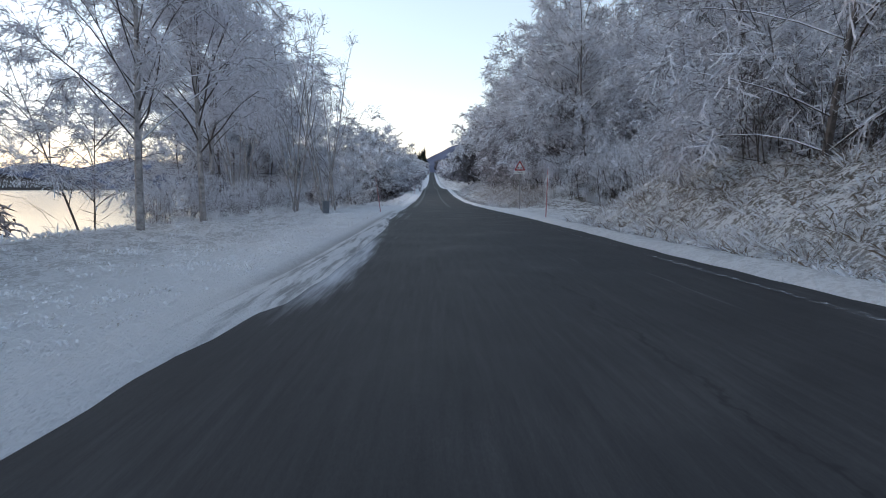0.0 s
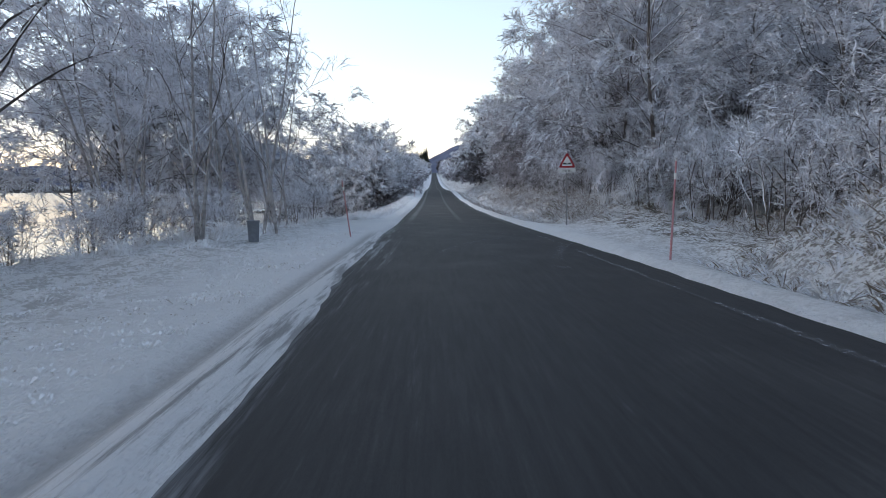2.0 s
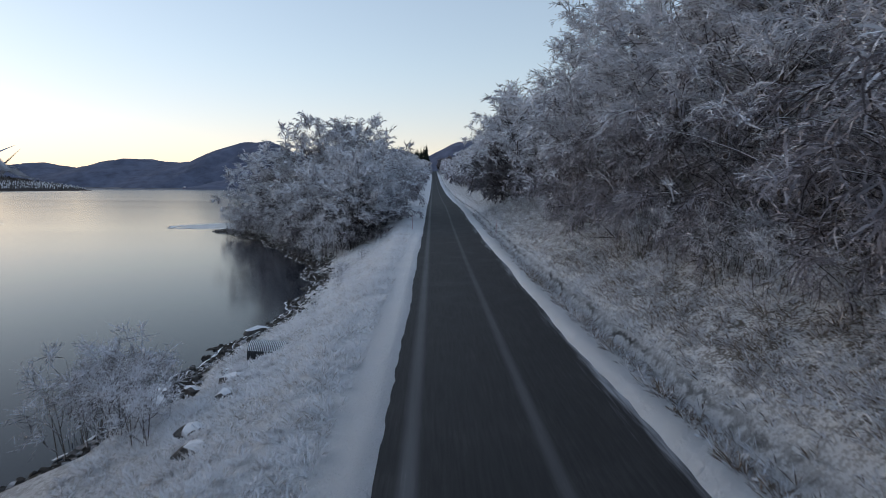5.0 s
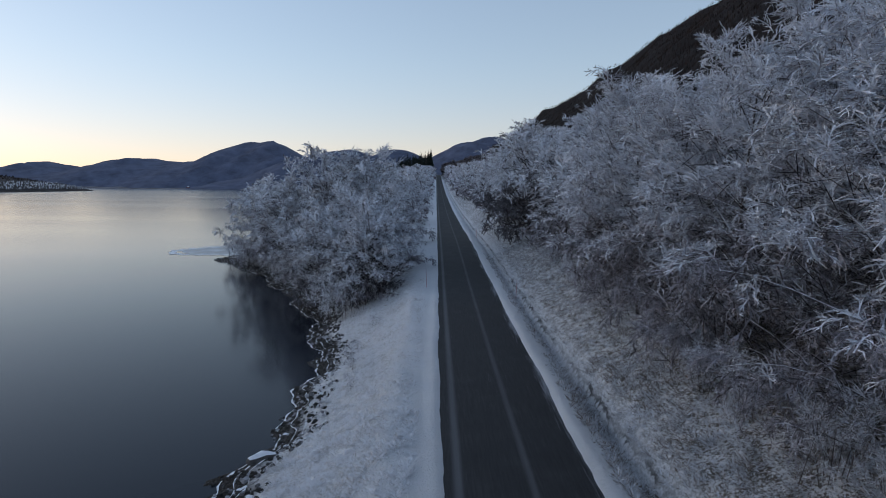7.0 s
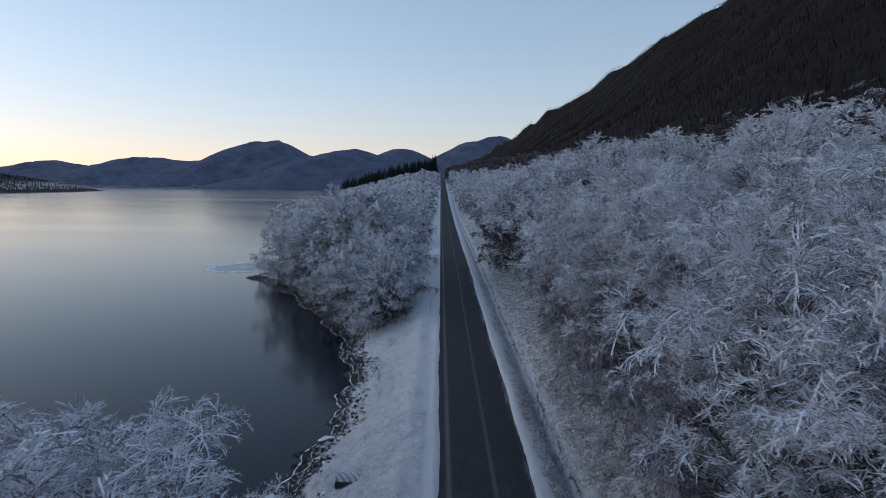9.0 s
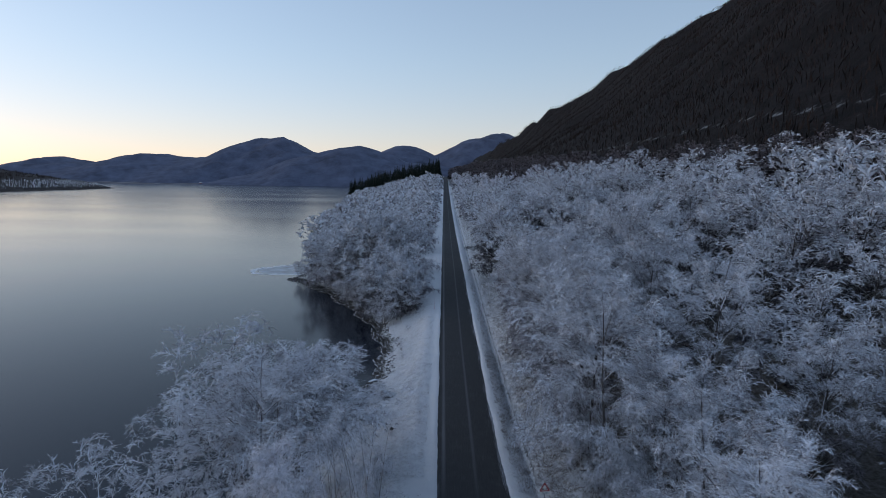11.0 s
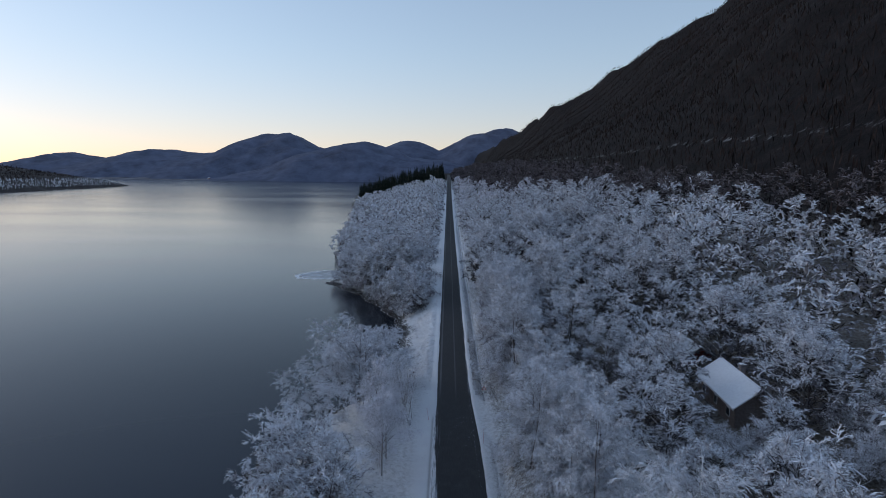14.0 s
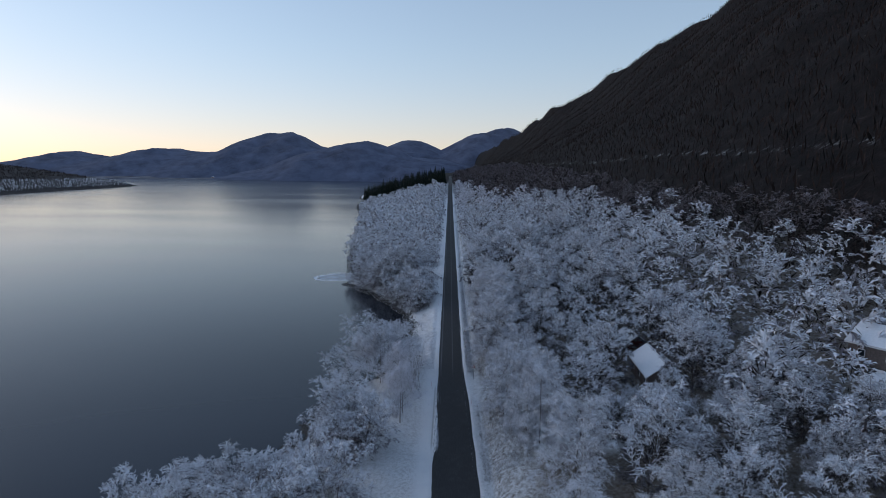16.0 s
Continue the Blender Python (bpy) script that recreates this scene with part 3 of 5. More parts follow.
def plume(seed, twigs, subs, half, reach=0.55, sag=0.55):
    """A feathery spray one metre long, pointing along x and drooping: places and triangles."""
    r = np.random.RandomState(seed)
    s = np.sort(r.uniform(0.05, 1.0, twigs))[:, None]
    ph = r.uniform(0, 6)

    def spine(q):
        return np.concatenate([q - 0.18 * sag * q ** 3, 0.07 * np.sin(3 * q + ph), 0.22 * q - sag * q ** 2.2], 1)

    P = spine(s)
    T = unit(np.concatenate([1 + 0 * s, 0.1 * np.cos(3 * s + ph), 0.22 - 2.2 * sag * s ** 1.2], 1))
    side = np.where(np.arange(twigs) % 2, 1.0, -1.0)[:, None] * np.array([0, 1.0, 0])
    way = unit(T * 0.8 + side * r.uniform(0.25, 1.0, (twigs, 1)) + r.normal(0, 0.24, (twigs, 3)) + np.array([0, 0, 0.12]))
    L = reach * (1 - 0.5 * s) * r.uniform(0.5, 1.25, (twigs, 1))

    def flat(w):
        return unit(np.cross(w, np.array([0, 0, 1.0]) + r.normal(0, 0.55, w.shape))) * half

    p1 = P + way * L * 0.55
    d2 = unit(way + np.array([0, 0, -0.5]) + r.normal(0, 0.12, way.shape))
    p2 = p1 + d2 * L * 0.5
    w = flat(way)
    vs, fs, count = [], [], 0

    def put_in(v, f):
        nonlocal count
        n = v.shape[0]
        vs.append(v.reshape(-1, 3))
        fs.append((np.array(f)[None] + (np.arange(n) * v.shape[1])[:, None, None] + count).reshape(-1, 3))
        count += v.shape[0] * v.shape[1]

    put_in(np.stack([P - w * 0.6, P + w * 0.6, p1 + w, p1 - w, p2], 1), [(0, 1, 2), (0, 2, 3), (3, 2, 4)])
    for k in range(subs):
        u = r.uniform(0.1, 0.95, (twigs, 1))
        o = np.where(u < 0.5, P + (p1 - P) * u * 2, p1 + (p2 - p1) * (u * 2 - 1))
        w2 = unit(way + r.normal(0, 0.6, way.shape) + np.array([0, 0, -0.15]))
        sw = flat(w2) * 0.85
        e = o + w2 * L * r.uniform(0.25, 0.55, (twigs, 1))
        put_in(np.stack([o - sw, o + sw, e], 1), [(0, 1, 2)])
    k = 5 if subs > 1 else 3
    c = spine(np.linspace(0, 1, k)[:, None])
    sw = np.array([0, 1.0, 0.3]) * half * 0.8
    put_in(np.concatenate([c - sw, c + sw])[None], [t for i in range(k - 1) for t in ((i, i + k, i + k + 1), (i, i + k + 1, i + 1))])
    return np.concatenate(vs), np.concatenate(fs)


class Crown:
    """Collects the triangles of a crown."""

    def __init__(self):
        self.v, self.f, self.m, self.count = [], [], [], 0

    def add(self, v, f, m):
        v, f = np.asarray(v, float).reshape(-1, 3), np.asarray(f).reshape(-1, 3)
        self.v.append(v)
        self.f.append(f + self.count)
        self.m.append(np.full(len(f), m) if np.isscalar(m) else m)
        self.count += len(v)

    def sprays(self, kinds, p, way, length, mats, r):
        """A spray from each point p along its way, of mixed kinds."""
        n = len(p)
        F = unit(way)
        S = unit(np.cross(np.array([0, 0, 1.0]) + r.normal(0, 0.25, (n, 3)), F))
        U = np.cross(F, S)
        pick = r.randint(len(kinds), size=n)
        for k, (v, f) in enumerate(kinds):
            i = np.nonzero(pick == k)[0]
            if not len(i):
                continue
            L = length[i][:, None, None]
            V = p[i][:, None] + L * (v[None, :, :1] * F[i][:, None] + v[None, :, 1:2] * S[i][:, None] + v[None, :, 2:] * U[i][:, None])
            tri = f[None] + (np.arange(len(i)) * len(v))[:, None, None]
            self.add(V, tri, np.repeat(mats[i], len(f)))

    def arrays(self):
        return np.concatenate(self.v), np.concatenate(self.f), np.concatenate(self.m)

    def mesh(self, name, mats):
        me = tri_mesh(name, *self.arrays())
        for m in mats:
            me.materials.append(m)
        return me


def birch(seed, height, spread, limbs, knots, sprays, kinds, length=0.9, start=0.1, stems=1, sides=5, thin=0.35, dense=300, limb=True, peak=0.38, rise=0.16, dark=0.02):
    """A rime-laden birch: trunk, arching limbs, drooping sprays; returns trunk and crown."""
    trunk, crown = Wood(seed), Crown()
    r = np.random.RandomState(seed + 1000)
    u = np.linspace(0, 1, 7)
    axes = []
    for s in range(stems):
        h = height * (1 if s == 0 else r.uniform(0.72, 0.95))
        lean = r.normal(0, 0.04 if stems == 1 else 0.13, 2)
        bend = np.cumsum(r.normal(0, 0.02, (7, 2)), 0) * h * 0.5
        axis = np.column_stack([lean[0] * h * u + bend[:, 0] * u + 0.4 * s, lean[1] * h * u + bend[:, 1] * u, u * h * 0.86 - 0.25])
        trunk.tube(axis, (0.006 * h + 0.02) * (1 - 0.9 * u) / (1 + 0.3 * (stems - 1)), sides, 0)
        axes.append(axis)
    squash = 1 + 0.16 * np.sin(2 * np.linspace(0, 6.28, 60) + r.uniform(0, 6))
    P, W, G, L = [], [], [], []
    t = np.linspace(0, 1, 6)[:, None]
    ring = np.array([(1, 0), (-0.5, 0.87), (-0.5, -0.87)])
    tube_f = np.array([tri for i in range(5) for j in range(3) for tri in ((i * 3 + j, i * 3 + (j + 1) % 3, i * 3 + 3 + (j + 1) % 3), (i * 3 + j, i * 3 + 3 + (j + 1) % 3, i * 3 + 3 + j))])
    for k in range(limbs):
        axis = axes[k % stems]
        f = start + (1.0 - start) * ((k + r.uniform(0, 1)) / limbs) ** 0.9
        az = k * 2.4 + r.uniform(-0.5, 0.5)
        env = math.sqrt(max(0.03, 1 - ((f - peak) / (1.03 - peak)) ** 2)) if f > peak else 0.72 + 0.28 * f / peak
        R = spread * env * r.uniform(0.6, 1.12) * squash[int(az / 6.2832 * 60) % 60]
        root = np.array([np.interp(max(0.05, f * 0.82 - 0.06), u, axis[:, i]) for i in range(3)])
        out = np.array([math.cos(az), math.sin(az), 0])
        tip = np.array([np.interp(f, u, axis[:, i]) for i in range(3)]) + out * R
        ctrl = root + (tip - root) * 0.5 + np.array([0, 0, rise * R + 0.2]) + r.normal(0, 0.2, 3)
        pts = (1 - t) ** 2 * root + 2 * t * (1 - t) * ctrl + t ** 2 * tip
        if limb:
            d = unit(np.gradient(pts, axis=0))
            a = unit(np.cross(d, [0.3, 0.9, 0.1]))
            b = np.cross(d, a)
            rad = np.linspace(0.030, 0.008, 6)[:, None, None] * height / 12
            crown.add(pts[:, None] + rad * (ring[None, :, :1] * a[:, None] + ring[None, :, 1:] * b[:, None]), tube_f, 0)
        # knots of the branch, each a puff of sprays
        g = 0.3 + 0.7 * ((np.arange(knots) + r.uniform(0.2, 1, knots)) / knots) ** 0.8
        q = np.column_stack([np.interp(g, t[:, 0], pts[:, i]) for i in range(3)])
        across = np.array([-out[1], out[0], 0])
        away = np.where((np.arange(knots) + k) % 2, 1.0, -1.0) * r.uniform(0.1, 0.42, knots) * R * (1.25 - g * 0.6)
        knot = q + across * away[:, None] + out * r.uniform(0, 0.3, knots)[:, None] + np.array([0, 0, 1.0]) * r.uniform(-0.3, 0.5, knots)[:, None]
        if limb:
            sd = np.array([0, 0, 0.010 * height / 12]) + 0 * q
            i = np.arange(knots)[:, None, None] * 3
            crown.add(np.stack([q - sd, q + sd, knot], 1), np.array([(0, 1, 2)])[None] + i, 0)
        heart = unit(knot - np.array([axis[3, 0], axis[3, 1], height * 0.3]))
        p = np.repeat(knot, sprays, 0) + r.normal(0, 0.12, (knots * sprays, 3))
        w = unit(np.repeat(heart, sprays, 0) * 0.75 + r.normal(0, 0.62, (knots * sprays, 3)) + np.array([0, 0, 0.22]))
        P.append(p - w * 0.15)
        W.append(w)
        # below zero a spray goes dark: thinner rime low down, with puff shade painted in
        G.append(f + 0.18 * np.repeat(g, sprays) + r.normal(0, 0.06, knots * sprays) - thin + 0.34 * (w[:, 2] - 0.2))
        L.append(length * r.uniform(0.6, 1.25, knots * sprays) * np.repeat(r.uniform(0.8, 1.2, knots), sprays))
    for axis in axes:
        n = 7
        P.append(np.repeat(axis[-1:], n, 0) - np.column_stack([np.zeros((n, 2)), r.uniform(0, 0.12, n) * height]))
        a = r.uniform(0, 6.28, n)
        W.append(np.column_stack([np.cos(a) * 0.5, np.sin(a) * 0.5, np.ones(n)]))
        G.append(np.ones(n))
        L.append(length * r.uniform(0.6, 1.0, n))
    P, W, G, L = np.concatenate(P), np.concatenate(W), np.concatenate(G), np.concatenate(L)
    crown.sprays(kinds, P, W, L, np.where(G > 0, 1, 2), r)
    # bare inner twigs, coloured dark to deepen the shade inside the crown
    if dense:
        axis = axes[0]
        f = r.uniform(start * 0.4, 0.8, dense)
        az = r.uniform(0, 6.28, dense)
        q = spread * 0.6 * np.sqrt(np.maximum(0.05, 1 - ((f - peak) / (1.03 - peak)) ** 2)) * r.uniform(0.05, 1, dense) ** 0.6
        st = np.column_stack([np.interp(f, u, axis[:, i]) for i in range(3)]) + np.column_stack([np.cos(az) * q, np.sin(az) * q, 0.1 * q])
        way = unit(np.column_stack([np.cos(az) * 0.7, np.sin(az) * 0.7, r.normal(0.4, 0.5, dense)]))
        sd = unit(np.cross(way, r.normal(0, 1, (dense, 3)))) * dark
        V = np.stack([st - way * 0.7, st - sd, st + way * 0.8, st + sd], 1)
        i = np.arange(dense)[:, None, None] * 4
        crown.add(V, np.array([(0, 1, 2), (0, 2, 3)])[None] + i, 3)
    return trunk, crown


def tree_thing(name, label, seed, group, twig_mat=None, bark=None, low=None, **kw):
    trunk, crown = birch(seed, **kw) if "kinds" in kw else grow(seed, **kw)
    ob = new(name)
    tm = twig_mat or TWIG
    link("trunk", trunk.mesh("trunk", []), ob, [bark or BARK])
    link("crown", crown.mesh("crown", []), ob, [RIMED, tm, low or THIN_SHADED, DARK_TWIG] if "kinds" in kw else [RIMED, tm, INNER_SHADED])
    return tagged(ob, label, "tree", group)


rnd = random.Random(7)


def put(proto, x, y, scale=1.0, turn=None, sink=0.1):
    """A copy of the tree on the ground at x, y."""
    m = Matrix.LocRotScale((x, y, float(land(x, y)) - sink), Euler((0, 0, rnd.uniform(0, 6.28) if turn is None else turn)), Vector((scale,) * 3))
    return copy_thing(proto, m)


def drop(ob):
    for o in (*ob.children_recursive, ob):
        bpy.data.objects.remove(o)


FINE = [plume(301 + k, 12, 3, 0.0195, reach=0.6, sag=0.7) for k in range(6)]
MIDDLE = [plume(311 + k, 9, 2, 0.039, reach=0.6) for k in range(6)]
COARSE = [plume(321 + k, 6, 0, 0.09, reach=0.75) for k in range(4)]
ROUGH = [plume(331 + k, 3, 0, 0.24, reach=0.85) for k in range(4)]
HILL, LAKE = "frosted birches on the hillside", "frosted trees along the lakeshore"
near = [tree_thing("birch_tree", "tall birch thick with white rime on the snowy hillside", 11 + k, HILL, height=13.0, spread=4.3, limbs=25, knots=7, sprays=7, kinds=FINE,
                   length=0.85, start=0.04, thin=0.50, dense=500, dark=0.012) for k in range(4)]
white = [tree_thing("birch_tree", "birch white with rime down to its lowest branches above the bank", 21 + k, HILL, height=13.0, spread=4.5, limbs=25, knots=7, sprays=6, kinds=FINE,
                    length=0.85, start=0.04, thin=0.14, dense=250, dark=0.010, low=TWIG_BARE) for k in range(2)]
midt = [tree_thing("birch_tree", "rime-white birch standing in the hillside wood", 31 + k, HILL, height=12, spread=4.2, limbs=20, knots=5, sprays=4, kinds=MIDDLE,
                   length=1.15, start=0.08, thin=0.60, dense=360, dark=0.03, sides=4, low=INNER_SHADED) for k in range(5)]
alder = [tree_thing("alder_tree", "many-stemmed lakeshore tree with bare frosted branches", 51 + k, LAKE, twig_mat=TWIG_BARE, bark=PALE_BARK, height=10.0, spread=2.7, limbs=22, branches=5, inner=0.2,
                    twigs=5, width=0.011, subs=4, droop=0.12, start=0.22, lift=1.1, twig=0.5, stems=4) for k in range(2)]
shore = [tree_thing("birch_tree", "broad rime-white birch on the lakeshore bank", 61 + k, LAKE, height=12, spread=4.8, limbs=26, knots=5, sprays=4, kinds=MIDDLE,
                    length=1.15, start=0.05, thin=0.48, dense=400, dark=0.02, stems=2) for k in range(3)]
canopy = [tree_thing("birch_tree", "lakeside birch with a high rime-white crown", 65 + k, LAKE, height=12, spread=4.9, limbs=24, knots=6, sprays=4, kinds=FINE,
                     length=0.95, start=0.40, peak=0.58, thin=0.20, dense=90, dark=0.012, stems=2) for k in range(3)]
open_birch = [tree_thing("birch_tree", "pale-trunked birch with a wide frosted crown on the bank", 71 + k, LAKE, twig_mat=TWIG_BARE, bark=PALE_BARK, height=12.5, spread=5.2, limbs=40,
                         branches=9, twigs=17, width=0.019, subs=3, droop=0.5, start=0.26, twig=0.6, lift=0.9, inner=0.12) for k in range(2)]
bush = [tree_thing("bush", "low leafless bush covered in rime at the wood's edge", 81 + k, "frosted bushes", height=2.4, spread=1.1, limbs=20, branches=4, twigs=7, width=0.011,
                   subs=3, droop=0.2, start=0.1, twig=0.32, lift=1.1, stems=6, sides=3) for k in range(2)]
shoot = tree_thing("bush", "tall straight shoots thickly coated with rime at the water", 87, "frosted bushes", height=3.0, spread=0.8, limbs=16, branches=1, twigs=2, width=0.014,
                   subs=1, droop=0.0, start=0.25, twig=0.22, lift=2.6, stems=9, sides=4, bark=RIME)
bush.append(shoot)
for b in bush:
    b["category"] = "bush"
bush.remove(shoot)
for x, y, s in ((-12.6, 24.2, 1.0), (-13.1, 23.4, 1.1), (-11.9, 23.6, 0.8)):
    put(shoot, x, y, s, sink=-0.3)
drop(shoot)

# lakeshore, south to north
for x, y, p, s in ((-8.3, -20.5, open_birch[0], 0.76), (-8.2, -16.6, open_birch[1], 0.72), (-9.6, -12.0, open_birch[0], 0.85), (-10.5, -5.8, alder[0], 0.95), (-7.2, -7.4, alder[1], 0.9), (-6.4, -5.2, alder[0], 1.0),
                   (-8.6, -2.0, alder[1], 1.0), (-7.4, 0.5, alder[0], 0.9), (-14.2, 1.7, canopy[2], 1.35), (-12.0, 4.5, canopy[0], 1.1), 
                   (-14.6, 11.2, canopy[1], 1.4), (-15.2, 14.0, canopy[0], 1.25), (-13.2, 7.5, canopy[0], 1.2), (-17.0, 4.0, canopy[2], 1.2), (-12, -1.5, alder[1], 1.0),
                   (-17.5, -27, shore[1], 1.05), (-13, -31, shore[0], 0.95), (-15.5, -28, shore[1], 1.0), (-17.2, -21.8, shore[0], 1.0), (-18.6, -5.0, canopy[1], 1.05), (-29.5, -43, shore[1], 0.9), (-25, -46, shore[0], 1.0), (-33, -51, shore[1], 1.0),
                   (-21, -44, shore[1], 0.95), (-17, -41, shore[0], 0.9), (-28, -53, shore[0], 1.1), (-20, -52, shore[1], 1.05), (-14, -46, shore[0], 0.9)):
    put(p, x, y, s)
for x, y, s in ((-9.4, -17.5, 0.7), (-10.5, -12.5, 0.8), (-9.5, -13.4, 0.9), (-9.2, -9.8, 0.7), (-8.8, -7.0, 0.8), (-7.0, 2.5, 0.8), (-6.6, 4.4, 0.9), (-6.3, 6.2, 0.8), (-7.3, 5, 1.0),
                (-10.8, 22.0, 1.4), (-11.5, 23.0, 1.5), (-12.2, 22.0, 1.4), (-10.0, 21.0, 1.1), (-12.6, 24.4, 1.2), (-9.0, 19.5, 1.0), (-7.5, 41, 0.5), (-8.0, 45, 0.6), (-7.8, 56, 0.5), (-8.5, 50, 0.5)):
    put(rnd.choice(bush), x, y, s)
for k in range(26):
    y = -18.5 + 0.8 * k
    put(rnd.choice(bush), -9.0 - 0.05 * abs(y + 10) + rnd.uniform(-1.0, 0.7), y, rnd.uniform(0.45, 0.9))
# the headland
for k in range(34):
    y = rnd.uniform(64, 150)
    w = float(shore_x(y))
    x = -rnd.uniform(min(6.5, w - 2), w - 1.0)
    put(rnd.choice(shore + midt), x, y, rnd.uniform(0.65, 1.05))
for x, y, s in ((-19.9, 97.5, 1.6), (-11.3, 97, 1.45), (-16, 92, 1.5), (-15, 101, 1.45), (-23, 93, 1.35), (-26, 98, 1.25), (-31, 104, 1.1), (-14, 76, 1.0), (-10.5, 70, 0.9), (-9.5, 64, 0.7)):
    put(rnd.choice(shore), x, y, s)


for k in range(26):
    y = 62 + 2.1 * k
    w = float(shore_x(y))
    put(rnd.choice(bush), -w + rnd.uniform(1.5, 3.5), y, rnd.uniform(1.3, 2.2))


def clear(x, y):
    """Open ground on the hillside: the drive, the garden, round the houses."""
    return (-12 < y < 2 and x < 10.5) or (31 < x < 41 and -19.5 < y < -3.5) or (33.5 < x < 42 and 1.5 < y < 13) or (-28 < y < -13 and abs((x - 33) - (y + 14) * 0.557) < 4.2) or (9 < x < 22 and -31 < y < -17) or (53 < x < 66 and -37 < y < -24)


# hillside: an edge row, then the wood behind it
spots = [(11.2, -29), (8.3, -22.0), (9.3, -16.5), (12.5, -23.5), (12.5, -33), (14.5, -27), (14, -20)]
for x, y in spots:
    put(rnd.choice(white), x, y, rnd.uniform(0.85, 1.05))
for x, y, s in ((12.8, -9.5, 0.95), (13.4, -3.5, 1.0), (12.2, 1.2, 0.9)):
    spots.append((x, y))
    put(rnd.choice(white), x, y, s)
for k in range(34):
    put(rnd.choice(bush), rnd.uniform(9.6, 12.8), -12.5 + 0.47 * k, rnd.uniform(0.9, 1.9))
for y in np.arange(4.0, 75, 5.2):
    x, y = 9.9 + rnd.uniform(-0.4, 1.1) + 0.01 * y + (1.2 if y > 48 else 0), y + rnd.uniform(-1, 1)
    spots.append((x, y))
    put(rnd.choice(white if y < 12 else near if y < 50 else shore), x, y, rnd.uniform(1.2, 1.38) if y < 48 else rnd.uniform(1.05, 1.2))
for x, y, s in ((28.0, -12.5, 1.05), (25.5, -7.0, 0.95), (22.5, -17.5, 0.9), (39.0, -20.5, 1.15), (43.5, -14.0, 1.05), (43.5, -7.0, 1.1), (33.5, -26.5, 0.7), (30.5, 1.5, 1.0), (45, -40, 0.85), (50, -44, 0.8), (47, -33, 0.85), (40, -37, 0.8), (36, -43, 0.8), (56, -46, 0.85), (44, -26, 0.9), (50, -27, 0.8), (22.5, -33, 0.7), (30, -33, 0.7)):
    spots.append((x, y))
    put(rnd.choice(midt), x, y, s)
for k in range(4000):
    y = rnd.uniform(-60, 140)
    x = 9.5 + 36 * rnd.random() ** 1.1
    if (y < -13 and x < 12) or clear(x, y) or any((x - a) ** 2 + (y - b) ** 2 < 7.0 ** 2 for a, b in spots):
        continue
    spots.append((x, y))
    put(rnd.choice(white if x < 17 and y < 10 else near if x < 22 and y < 50 else midt), x, y, rnd.uniform(1.15, 1.55) if x < 25 and y > 4 else rnd.uniform(0.75, 1.25))
for k in range(70):
    y = rnd.uniform(-36, 70)
    x = rnd.uniform(8.0, 9.8) + (1.4 if y < -13 else 0)
    if clear(x, y):
        continue
    put(rnd.choice(bush), x, y, rnd.uniform(0.5, 1.2))
for k in range(18):
    y = -31 + 0.98 * k
    put(rnd.choice(bush), rnd.uniform(8.4, 10.2), y + rnd.uniform(-0.4, 0.4), rnd.uniform(0.9, 1.5))
for k in range(70):
    x, y = rnd.uniform(30, 57), rnd.uniform(-50, -22)
    if not clear(x, y):
        put(rnd.choice(bush), x, y, rnd.uniform(1.1, 2.1))
for k in range(24):
    put(rnd.choice(bush), rnd.uniform(23, 34), rnd.uniform(-30, -19), rnd.uniform(0.8, 1.7))
for k in range(13):
    put(rnd.choice(bush), rnd.uniform(9.4, 12.0), rnd.uniform(-23, -12.6), rnd.uniform(0.9, 1.5))
for ob in near + white + midt + alder + shore + canopy + open_birch + bush:
    drop(ob)


# ---- woods too far to count, grass, firs ----


def flakes(name, start, tip, half, mat, r, kind_label, category):
    """Many kite-shaped sprays from start to tip."""
    n = len(start)
    way = tip - start
    s = unit(np.cross(way, r.normal(0, 1, (n, 3)))) * half
    mid_ = start + way * 0.45
    v = np.stack([start, mid_ - s, tip, mid_ + s], 1).reshape(-1, 3)
    q = np.arange(n * 4).reshape(-1, 4)
    me = bpy.data.meshes.new(name)
    me.from_pydata(v.tolist(), [], q.tolist())
    ob = link(name, me, None, [mat])
    return tagged(ob, kind_label, category, kind="stuff")


def forest(name, xy, protos, scale, label, seed, mats):
    """One mesh of many trees, each a turned and scaled copy of a small one."""
    r = np.random.RandomState(seed)
    vs, fs, ms, count = [], [], [], 0
    data = [w.arrays() for w in protos]
    zz = land(xy[:, 0], xy[:, 1])
    for (x, y), z in zip(xy, zz):
        v, tri, mat_ = data[r.randint(len(data))]
        a, k = r.uniform(0, 6.28), scale * r.uniform(0.65, 1.3)
        c_, s_ = math.cos(a) * k, math.sin(a) * k
        vs.append(np.column_stack([v[:, 0] * c_ - v[:, 1] * s_ + x, v[:, 0] * s_ + v[:, 1] * c_ + y, v[:, 2] * k * r.uniform(0.85, 1.1) + z]))
        fs.append(tri + count)
        ms.append(mat_)
        count += len(v)
    v, f, m = np.concatenate(vs), np.concatenate(fs), np.concatenate(ms)
    ob = link(name, tri_mesh(name, v, f, m), None, mats)
    return tagged(ob, label, "wood", kind="stuff")


